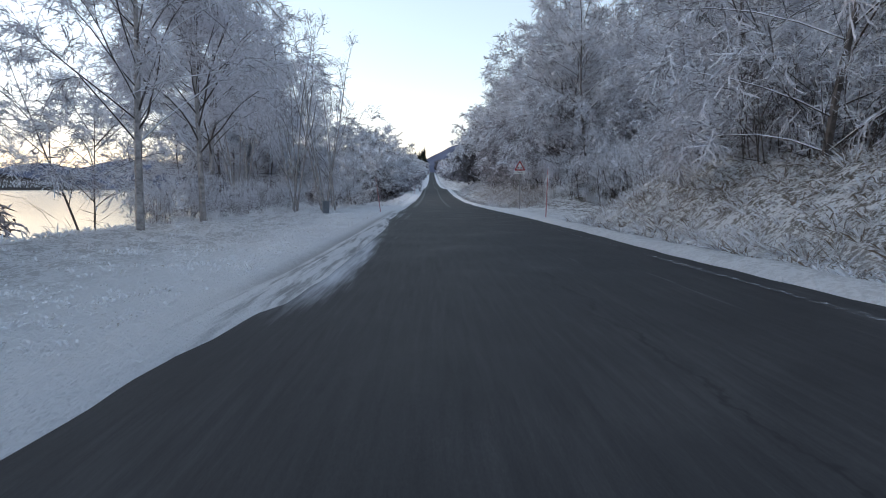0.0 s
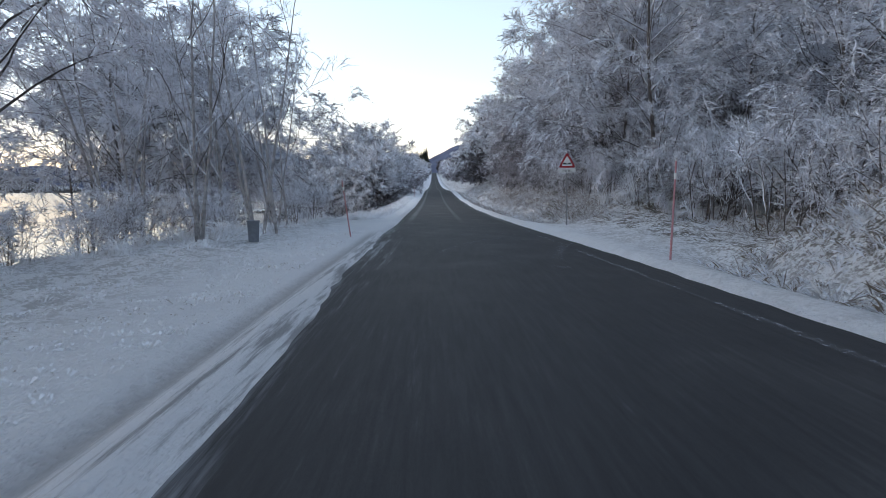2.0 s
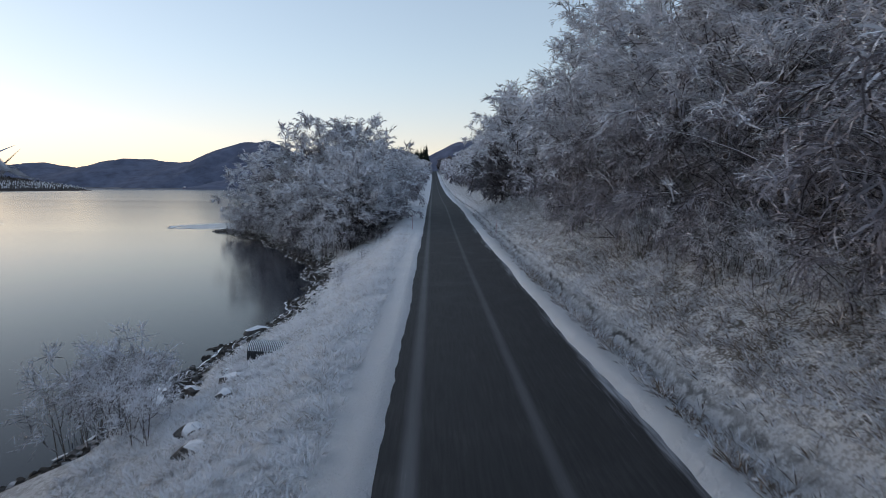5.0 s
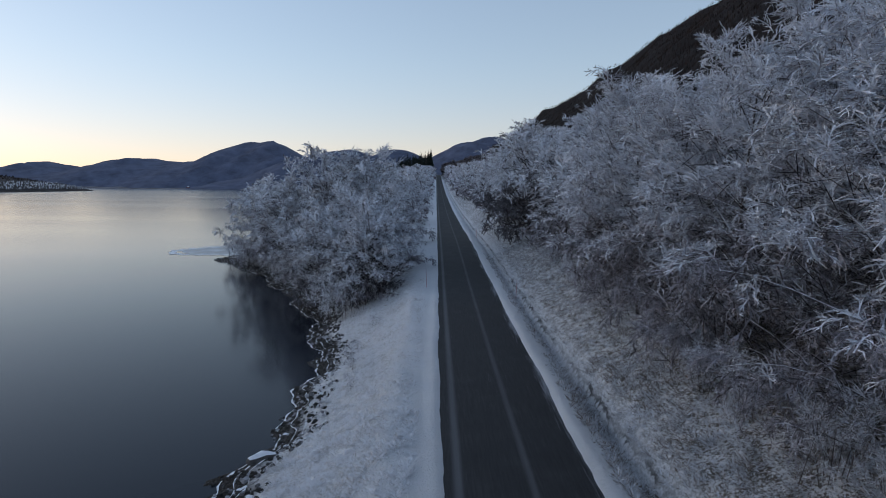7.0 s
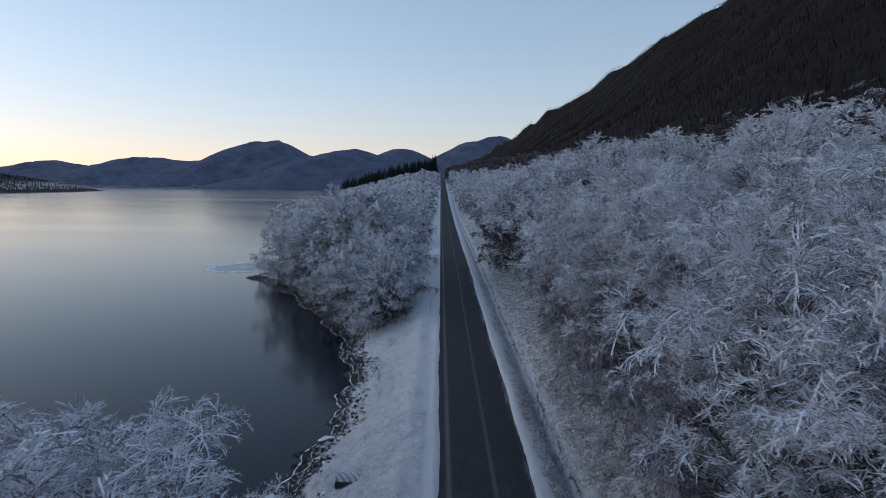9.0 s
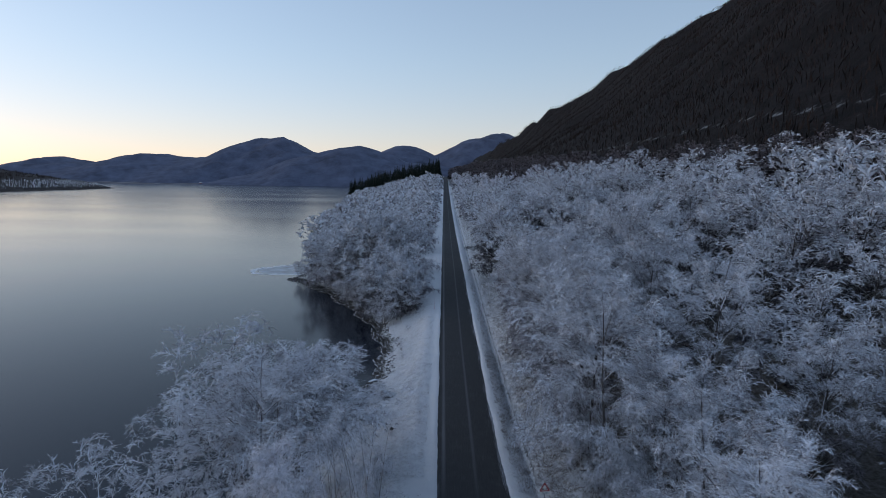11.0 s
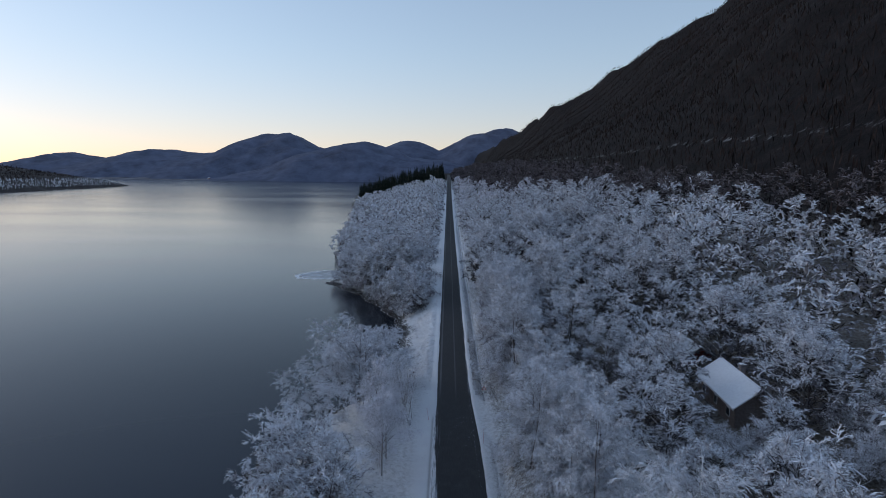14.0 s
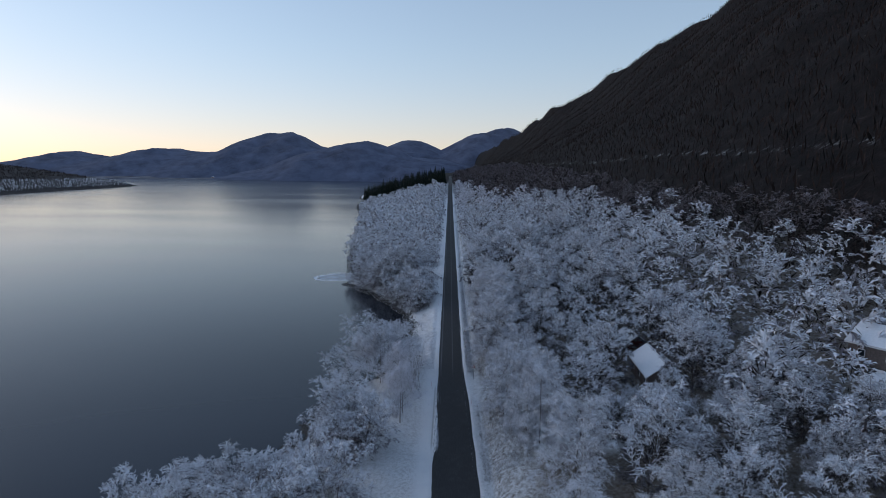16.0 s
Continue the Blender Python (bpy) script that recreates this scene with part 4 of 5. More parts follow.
small = [birch(131 + k, 12, 3.9, 14, 3, 2, COARSE, length=1.5, start=0.10, sides=3, thin=0.60, dense=50, limb=False, dark=0.09)[1] for k in range(5)]
tiny_ = [birch(141 + k, 12, 4.0, 11, 2, 2, ROUGH, length=1.9, start=0.14, sides=3, thin=0.56, dense=14, limb=False, dark=0.16)[1] for k in range(4)]
r = np.random.RandomState(5)
pts = []
for k in range(9000):
    x, y = r.uniform(42, 99), r.uniform(-62, 260)
    if clear(x, y) or r.uniform() < step(x, 62, 100) * 0.75:
        continue
    pts.append((x, y))
for k in range(2500):
    pts.append((r.uniform(8.5, 45), r.uniform(136, 260)))


def thin_out(pts, gap):
    kept, cells = [], {}
    for x, y in pts:
        c = (int(x // gap), int(y // gap))
        if any((x - a) ** 2 + (y - b) ** 2 < gap * gap for i in (-1, 0, 1) for j in (-1, 0, 1) for a, b in cells.get((c[0] + i, c[1] + j), ())):
            continue
        cells.setdefault(c, []).append((x, y))
        kept.append((x, y))
    return np.array(kept)


xy = thin_out(pts, 6.6)
lower = xy[:, 0] + 0.05 * xy[:, 1] < 78 + 8 * r.normal(0, 1, len(xy))
forest("frosted_wood", xy[lower], small, 1.0, "rime-white birch wood higher on the hillside", 9, [BARK, TWIG, THIN_SHADED, DARK_TWIG])
forest("bare_birch_wood", xy[~lower], small, 0.9, "nearly bare brown birch wood above the frost", 13, [BARK, FADED, DARK_TWIG, DARK_TWIG])
pts = [(8.5 + 95 * r.uniform() ** 1.2, 260 + 700 * r.uniform()) for k in range(9000)]
xy = thin_out(pts, 8.0)
lower = xy[:, 0] < 52 - 0.11 * (xy[:, 1] - 260) + 6 * r.normal(0, 1, len(xy))
forest("far_frosted_wood", xy[lower], tiny_, 1.0, "distant thinly frosted wood along the road", 10, [BARK, TWIG_BARE, THIN_SHADED, DARK_TWIG])
forest("far_bare_wood", xy[~lower], tiny_, 0.95, "distant leafless brown wood at the mountain's foot", 14, [BARK, FADED, DARK_TWIG, DARK_TWIG])
pts = []
for k in range(9000):
    y = 138 + 450 * r.uniform()
    pts.append((-r.uniform(7.5, max(9, float(shore_x(y)) - 0.5)), y))
xy = thin_out(pts, 6.0)
forest("shore_birches", xy[xy[:, 1] < 240], small, 1.0, "rime-white birches between road and water", 11, [BARK, TWIG, THIN_SHADED, DARK_TWIG])
forest("far_shore_birches", xy[xy[:, 1] >= 240], tiny_, 1.0, "distant frosted birches between road and water", 12, [BARK, TWIG, THIN_SHADED, DARK_TWIG])

# bare woods on the mountain above the frost
r = np.random.RandomState(6)
k = 90000
xy = np.column_stack([66 + 500 * r.uniform(0, 1, k) ** 0.8, -100 + 2700 * r.uniform(0, 1, k) ** 1.5])
crest_x = np.interp(xy[:, 1], [-500, 1300, 2300], [555, 555, 270])
xy = xy[xy[:, 0] < crest_x]
base = np.column_stack([xy, land(xy[:, 0], xy[:, 1])])
tips = base + np.column_stack([r.normal(0, 1.2, len(xy)), r.normal(0, 1.2, len(xy)), r.uniform(3, 6.5, len(xy))])
flakes("bare_wood", base, tips, r.uniform(0.12, 0.42, (len(xy), 1)), BARE, r, "leafless dark wood on the steep mountainside", "wood")


def spruce(seed, height):
    """A spruce: trunk and drooping tiers of branches."""
    r = np.random.RandomState(seed)
    w = Wood(seed)
    w.tube([(0, 0, -0.3), (0, 0, height * 0.5), (0, 0, height)], [height * 0.014, height * 0.008, 0.01], 5, 0)
    n = 260
    f = np.sort(r.uniform(0.06, 0.99, n))
    az = r.uniform(0, 6.28, n)
    reach = height * 0.20 * (1 - f) ** 0.85 + 0.15
    c = Wood(seed + 1)
    st = np.column_stack([0 * f, 0 * f, f * height])
    way = unit(np.column_stack([np.cos(az), np.sin(az), -0.25 - 0.2 * (1 - f)]))
    tip = st + way * reach[:, None] * r.uniform(0.7, 1.15, (n, 1))
    side = unit(np.cross(way, [0, 0, 1.0])) * reach[:, None] * 0.28
    m = st + (tip - st) * 0.6
    drop_ = np.array([0, 0, -0.10]) * reach[:, None]
    v = np.stack([st, m - side + drop_, tip, m + side + drop_, m + np.array([0, 0, 0.12]) * reach[:, None]], 1)
    c.add(v, [q for b_ in np.arange(n) * 5 for q in ((b_, b_ + 1, b_ + 4), (b_ + 1, b_ + 2, b_ + 4), (b_ + 2, b_ + 3, b_ + 4), (b_ + 3, b_, b_ + 4))], 0)
    return w, c


def spruce_thing(seed, height):
    t, c = spruce(seed, height)
    ob = new("spruce_tree")
    link("trunk", t.mesh("trunk", []), ob, [BARK])
    link("crown", c.mesh("crown", []), ob, [FIR])
    return tagged(ob, "tall dark green spruce in a dense grove by the road", "tree", "spruces in the grove")


firs = [spruce_thing(91, 21), spruce_thing(95, 18)]
for k in range(220):
    x, y = -rnd.uniform(8, 108), rnd.uniform(588, 690)
    put(rnd.choice(firs), x, y, rnd.uniform(1.0, 1.35))
for x, y, s in ((-8, 600, 1.45), (-11, 610, 1.4), (-9, 622, 1.35), (-14, 605, 1.3)):
    put(firs[0], x, y, s)
for ob in firs:
    drop(ob)

# grass
r = np.random.RandomState(8)


def tufts(n, x0, x1, y0, y1, power=1.0):
    y = r.uniform(y0, y1, n)
    x = x0 + (x1 - x0) * r.uniform(0, 1, n) ** power
    return np.column_stack([x, y])


def tussocks(name, p, blades, size, spread, half, mat, label):
    """Tussocks at p: each a ring of drooping blades, one triangle a blade."""
    p = p[waves(p[:, 0], p[:, 1], 0.55, 25) > -0.45]
    n = len(p)
    z = land(p[:, 0], p[:, 1])
    k = np.clip(0.8 + 0.5 * waves(p[:, 0], p[:, 1], 1.3, 23) + 0.5 * waves(p[:, 0], p[:, 1], 0.5, 24), 0.25, 1.8) * r.uniform(0.7, 1.25, n)
    lean = np.column_stack([waves(p[:, 0], p[:, 1], 0.8, 21) - 0.45, waves(p[:, 0], p[:, 1], 0.8, 22)])
    az = r.uniform(0, 6.28, (n, blades))
    out = np.stack([np.cos(az), np.sin(az)], -1)
    q = r.uniform(0, 1, (n, blades, 1)) * spread
    L = (size * k)[:, None, None] * r.uniform(0.5, 1.2, (n, blades, 1))
    root = np.concatenate([p[:, None] + out * q, np.broadcast_to(z[:, None, None] - 0.02, (n, blades, 1))], -1)
    way = np.concatenate([out * 0.75 + 0.55 * lean[:, None] + r.normal(0, 0.25, out.shape), r.uniform(0.25, 1.0, (n, blades, 1))], -1)
    root, tip = root.reshape(-1, 3), (root + unit(way) * L).reshape(-1, 3)
    s = unit(np.cross(tip - root, r.normal(0, 1, root.shape))) * half * r.uniform(0.6, 1.3, (len(root), 1))
    mid_ = root + (tip - root) * 0.55 + np.array([0, 0, 0.02])
    v = np.stack([mid_ - s, mid_ + s, tip, root], 1).reshape(-1, 3)
    i = np.arange(len(root)) * 4
    f = np.stack([i + 3, i, i + 2, i + 1], -1)
    me = bpy.data.meshes.new(name)
    me.from_pydata(v.tolist(), [], f.tolist())
    return tagged(link(name, me, None, [mat]), label, "grass", kind="stuff")


p = np.concatenate([tufts(9500, -10.5, -3.55, 6, 34, 1.1), tufts(4500, -11, -3.7, 34, 66), tufts(700, -13, -9.0, -28, -8), tufts(1100, -11, -6.2, -10, 10), tufts(700, -22, -10, -40, 12)])
keep = land(p[:, 0], p[:, 1]) > WATER_Z + 0.9
tussocks("frosted_grass", p[keep], 11, 0.23, 0.08, 0.016, GRASS, "snowy rime-coated tussock grass on the lakeside bank")
p = tufts(4200, -9.2, -3.3, -34, -3)
tussocks("lawn_grass", p, 7, 0.075, 0.09, 0.012, GRASS, "short grass blades under a crust of snow on the lawn")
p = np.concatenate([tufts(6500, 4.6, 11, -38, 4, 1.2), tufts(9500, 3.4, 10.5, 4, 40, 1.1), tufts(4500, 3.5, 10.5, 40, 85)])
keep = ~((p[:, 1] > -11.5) & (p[:, 1] < 2) & (p[:, 0] < 9)) & (p[:, 0] - edge_right(p[:, 1]) > 0.75) & (np.abs(p[:, 0] - 5.05) > 0.15)
tussocks("bank_grass", p[keep], 11, 0.30, 0.10, 0.014, DRY_GRASS, "brown tussock grass coated with white rime")



def grass_clump(seed):
    """A clump of tall arching grass stalks thick with rime."""
    r_ = np.random.RandomState(seed)
    crown = Crown()
    u_ = np.linspace(0, 1, 7)[:, None]
    strip_f = [t_ for i in range(6) for t_ in ((i, i + 7, i + 8), (i, i + 8, i + 1))]
    for k in range(46):
        a_ = r_.uniform(0, 6.28)
        out = np.array([math.cos(a_), math.sin(a_), 0])
        L_, bend = r_.uniform(0.35, 0.8), r_.uniform(0.25, 1.0)
        c_ = r_.normal(0, 0.09, 3) * np.array([1, 1, 0]) + out * L_ * bend * 0.9 * u_ ** 1.6 + np.array([0, 0, 1.0]) * L_ * (u_ - 0.55 * bend * u_ ** 2.6)
        sd = np.cross(out, [0, 0, 1.0]) * (0.012 * (1.15 - u_)) + np.array([0, 0, 0.004])
        crown.add(np.concatenate([c_ - sd, c_ + sd]), strip_f, 0)
        i = r_.randint(2, 7, 5)
        way = unit(r_.normal(0, 1, (5, 3)) + np.array([0, 0, -0.3])) * 0.07
        sw = unit(np.cross(way, r_.normal(0, 1, (5, 3)))) * 0.009
        crown.add(np.stack([c_[i] - sw, c_[i] + sw, c_[i] + way], 1), np.arange(15).reshape(5, 3), 0)
    ob = new("grass_clump")
    link("tuft", crown.mesh("tuft", []), ob, [GRASS])
    return tagged(ob, "clump of tall arching dead grass thick with white rime", "grass", "rimed grass clumps")


clumps = [grass_clump(401 + k) for k in range(3)]
for k in range(20):
    t = k / 19
    put(rnd.choice(clumps), 7.6 + 4.4 * t + rnd.uniform(-0.25, 0.25), 4.2 - 6.5 * t + rnd.uniform(-0.4, 0.4), rnd.uniform(0.7, 1.35), sink=0.03)
for k in range(34):
    y = rnd.uniform(-19, 1)
    put(rnd.choice(clumps), -6.6 - 0.09 * abs(y) - rnd.uniform(0, 1.1), y, rnd.uniform(0.5, 0.95), sink=0.04)
for ob in clumps:
    drop(ob)

# ---- distance ----


def ridge(name, label, D, bumps, depth, base=-6.0, seed=1):
    """A mountain range D metres off: bumps of (x, half width, height, flatness)."""
    lo, hi = min(b_[0] - 2.2 * b_[1] for b_ in bumps), max(b_[0] + 2.2 * b_[1] for b_ in bumps)
    X, V = np.meshgrid(np.linspace(lo, hi, 150), np.linspace(0, 1, 26))
    h = base + 0 * X
    for c, w, t, e in bumps:
        h = np.maximum(h, base + (t - base) * np.clip(1 - np.abs((X - c) / w) ** e, 0, 1))
    prof = np.sin(np.clip(V * 1.15, 0, 1) * math.pi / 2) ** 1.1
    Y = D - depth * (1 - V) + 0.08 * depth * waves(X, V * 400, 500, seed)
    Z = base + (h - base) * prof * (1 + 0.04 * waves(X, Y, 260, seed + 1) * (V < 0.95)) + (h - base) * 0.05 * waves(X, V * 900, 130, seed + 2) * np.sin(V * math.pi)
    Z = Z + 1.5 * waves(X, X * 0, 90, seed + 3) * np.clip((h - base) / 100, 0, 1)
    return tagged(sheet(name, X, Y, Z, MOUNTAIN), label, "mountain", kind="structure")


ridge("backdrop_mountains", "far mountain range with blue haze in its colour beyond the fjord", 3800, [(-2480, 620, 160, 1.2), (-2330, 700, 128, 1.7), (-1830, 620, 177, 1.9), (-1520, 560, 164, 2.0), (-1120, 420, 288, 2.6),
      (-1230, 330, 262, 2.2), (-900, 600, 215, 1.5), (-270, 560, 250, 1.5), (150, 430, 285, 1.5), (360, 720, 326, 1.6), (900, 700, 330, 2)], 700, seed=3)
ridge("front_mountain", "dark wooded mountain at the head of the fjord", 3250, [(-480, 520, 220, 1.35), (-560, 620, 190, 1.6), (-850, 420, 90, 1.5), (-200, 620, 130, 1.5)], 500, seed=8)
# low land along the far shore
X, Y = np.meshgrid(np.linspace(-2600, 700, 160), np.linspace(2850, 3500, 14))
far = sheet("far_shore", X, Y, WATER_Z - 2 + np.clip((Y - 2900) / 30, 0, 1) * (4 + 2 * waves(X, Y, 200, 4)) + np.clip((Y - 3050) / 400, 0, 1) * 22, plain("far_fields", (0.16, 0.16, 0.18), 0.95, 0.85, 0.012))
tagged(far, "low far shore with snowy fields and woods", "shore", kind="structure")
# wooded land across the water
X, Y = np.meshgrid(np.linspace(-3400, -700, 120), np.linspace(500, 2950, 90))
front = 730 + 0.25 * np.clip(Y - 850, 0, 600) + np.clip(Y - 1480, 0, None) * 0.9 + 25 * waves(Y * 0, Y, 420, 6)
inl = -X - front
Z = WATER_Z - 3 + 7 * step(inl, -8, 25) + 0.17 * np.clip(inl, 0, 900) ** 0.97 * (1 - 0.75 * step(Y, 1300, 2600)) + 2.5 * waves(X, Y, 90, 7) * step(inl, 0, 60)
west = sheet("west_shore", X, Y, Z, plain("dark_heath", (0.035, 0.032, 0.034), 0.95, 0.6, 0.03))
tagged(west, "dark wooded headland across the fjord", "shore", kind="structure")
r = np.random.RandomState(12)
k = 26000
xy = np.column_stack([-r.uniform(720, 1700, k), r.uniform(550, 2500, k)])
f = 730 + 0.25 * np.clip(xy[:, 1] - 850, 0, 600) + np.clip(xy[:, 1] - 1480, 0, None) * 0.9 + 25 * waves(xy[:, 1] * 0, xy[:, 1], 420, 6)
inl = -xy[:, 0] - f
xy, inl = xy[inl > 12], inl[inl > 12]
zz = WATER_Z + 4 + 0.17 * np.clip(inl, 0, 900) ** 0.97 * (1 - 0.75 * step(xy[:, 1], 1300, 2600)) - 2
low = inl < 110
for nm, sel, mt, lb in (("shore_wood", low, TWIG_BARE, "thin frosted wood along the far headland's shore"), ("heath_wood", ~low, BARE, "dark leafless wood on the far headland")):
    b0 = np.column_stack([xy[sel], zz[sel]])
    flakes(nm, b0, b0 + np.column_stack([r.normal(0, 1.5, sel.sum()), r.normal(0, 1.5, sel.sum()), r.uniform(3, 8, sel.sum())]), 0.9, mt, r, lb, "wood")


# ---- things along the road ----


def part(name, bm, mat, parent, label=""):
    me = bpy.data.meshes.new(name)
    bm.to_mesh(me)
    bm.free()
    ob = link(name, me, parent, [mat])
    return tagged(ob, label)


def box(sx, sy, sz, at=(0, 0, 0), bevel=0.0, turn=None):
    bm = bmesh.new()
    bmesh.ops.create_cube(bm, size=1.0)
    bmesh.ops.scale(bm, vec=(sx, sy, sz), verts=bm.verts)
    if bevel:
        bmesh.ops.bevel(bm, geom=bm.edges[:], offset=bevel, segments=2, affect="EDGES", profile=0.7)
    if turn is not None:
        bmesh.ops.rotate(bm, cent=(0, 0, 0), matrix=turn.to_matrix(), verts=bm.verts)
    bmesh.ops.translate(bm, vec=at, verts=bm.verts)
    return bm


def rod(r0, r1, length, at=(0, 0, 0), sides=12):
    bm = bmesh.new()
    bmesh.ops.create_cone(bm, cap_ends=True, segments=sides, radius1=r0, radius2=r1, depth=length)
    bmesh.ops.translate(bm, vec=(at[0], at[1], at[2] + length / 2), verts=bm.verts)
    return bm


def slab(outline, thick, y=0.0):
    """An upright plate in the xz plane, facing -y."""
    bm = bmesh.new()
    f = bm.faces.new([bm.verts.new((a, y, b)) for a, b in outline])
    g = bmesh.ops.extrude_face_region(bm, geom=[f])
    bmesh.ops.translate(bm, vec=(0, thick, 0), verts=[e for e in g["geom"] if isinstance(e, bmesh.types.BMVert)])
    bmesh.ops.recalc_face_normals(bm, faces=bm.faces)
    return bm


RED = plain("sign_red", (0.42, 0.03, 0.04), 0.4, 0.15, 12)
WHITE = plain("sign_white", (0.72, 0.72, 0.70), 0.45, 0.08, 12)
BLACK = plain("sign_black", (0.015, 0.018, 0.02), 0.5, 0.1, 12)
STEEL = plain("galvanised_steel", (0.30, 0.31, 0.33), 0.45, 0.25, 14, metallic=0.8)
PINK = plain("stake_red", (0.52, 0.24, 0.26), 0.6, 0.2, 10)
GREY_PLASTIC = plain("grey_plastic", (0.15, 0.17, 0.20), 0.5, 0.2, 6)
PIPE = plain("corrugated_steel", (0.06, 0.065, 0.07), 0.5, 0.4, 9, metallic=0.3)
SNOW = plain("settled_snow", (0.80, 0.82, 0.86), 0.85, 0.06, 3, relief=0.05)
STONE = plain("shore_stone", (0.085, 0.08, 0.078), 0.85, 0.6, 3, relief=0.05)
RED_BOARD = plain("red_boards", (0.13, 0.035, 0.03), 0.8, 0.35, 5)
GREY_BOARD = plain("weathered_boards", (0.17, 0.14, 0.13), 0.85, 0.35, 5)
WHITE_PAINT = plain("white_paint", (0.72, 0.73, 0.75), 0.6, 0.1, 5)
GLASS = plain("dark_pane", (0.02, 0.025, 0.03), 0.08, 0.1, 3)
BRICK = plain("chimney_brick", (0.22, 0.19, 0.18), 0.9, 0.35, 9)


def triangle(side, z0, inset=0.0, round_=0.04):
    """A triangle standing on its base, with rounded corners."""
    h = side * 0.866
    c = Vector((0, z0 + h / 3))
    out = []
    for k in range(3):
        a = radians(90 + 120 * k)
        tip = c + Vector((math.cos(a), math.sin(a))) * (h * 2 / 3 - 2 * inset - round_ * 2)
        for d in (-60, -30, 0, 30, 60):
            out.append(tip + Vector((math.cos(a + radians(d)), math.sin(a + radians(d)))) * round_)
    return [tuple(p_) for p_ in out]


def road_sign(x, y):
    z = float(land(x, y))
    ob = new("road_sign")
    ob.matrix_world = pose(x, y, z, 0, -1.2, 4)
    part("post", rod(0.03, 0.03, 2.25, (0, 0.035, -0.1)), STEEL, ob, "grey steel post")
    plate = part("triangle_plate", slab(triangle(0.72, 2.33, 0, 0.05), 0.012), RED, ob, "red-bordered warning triangle")
    part("white_field", slab(triangle(0.72, 2.33, 0.07, 0.03), 0.004, -0.006), WHITE, plate, "white centre")
    hump = [(-0.17, 2.46), (0.17, 2.46)] + [(0.17 * math.cos(t), 2.46 + 0.075 * abs(math.sin(2 * t)) ** 0.6) for t in np.linspace(0.06, math.pi - 0.06, 21)]
    part("bump_symbol", slab(hump, 0.004, -0.011), BLACK, plate, "black double bump")
    board = part("name_plate", slab([(-0.35, 2.13), (0.35, 2.13), (0.35, 2.31), (-0.35, 2.31)], 0.012), WHITE, ob, "white rectangular plate")
    cu = bpy.data.curves.new("lettering", "FONT")
    cu.body, cu.size, cu.align_x, cu.extrude = "Ferist", 0.17, "CENTER", 0.001
    tmp = bpy.data.objects.new("lettering", cu)
    scene.collection.objects.link(tmp)
    me = bpy.data.meshes.new_from_object(tmp.evaluated_get(bpy.context.evaluated_depsgraph_get()))
    bpy.data.objects.remove(tmp)
    text = link("lettering", me, board, [BLACK])
    text.matrix_local = pose(0, -0.008, 2.165, 90, 0, 0)
    return tagged(ob, "triangular warning sign with a text plate on a steel post", "road sign")


road_sign(4.6, 0.0)


def snow_stake(x, y, h, lean=0.0):
    ob = new("snow_stake")
    ob.matrix_world = pose(x, y, float(land(x, y)) - 0.1, 0, lean, 0)
    part("pole", rod(0.022, 0.016, h), PINK, ob)
    part("reflector", rod(0.026, 0.026, 0.12, (0, 0, h - 0.35)), WHITE, ob, "white reflective band")
    return tagged(ob, "thin red snow stake stuck in the verge", "stake", "snow stakes along the road")


for x, y, h, lean in ((3.72, -12.5, 2.0, 1), (-3.45, -5.4, 1.9, -8), (4.4, 60, 1.9, 2), (-3.6, 62, 1.9, -2), (4.5, 112, 1.9, 0), (-4.0, 110, 1.9, 3), (4.4, 160, 1.9, 0)):
    snow_stake(x, y, h, lean)


def waste_bin(x, y):
    ob = new("waste_bin")
    ob.matrix_world = pose(x, y, float(land(x, y)) - 0.03, 0, 0, 20) @ Matrix.Scale(0.66, 4)
    bm = box(0.5, 0.5, 0.85, (0, 0, 0.47), 0.03)
    for v in bm.verts:
        k = 0.82 + 0.18 * v.co.z / 0.9
        v.co.x *= k
        v.co.y *= k
    part("body", bm, GREY_PLASTIC, ob)
    part("lid", box(0.56, 0.58, 0.07, (0, 0, 0.94), 0.025), GREY_PLASTIC, ob, "closed grey lid with rime")
    part("handle", box(0.4, 0.05, 0.05, (0, -0.3, 0.90), 0.015), GREY_PLASTIC, ob)
    return tagged(ob, "grey plastic waste bin standing among bare trees", "bin")


waste_bin(-6.0, -7.0)


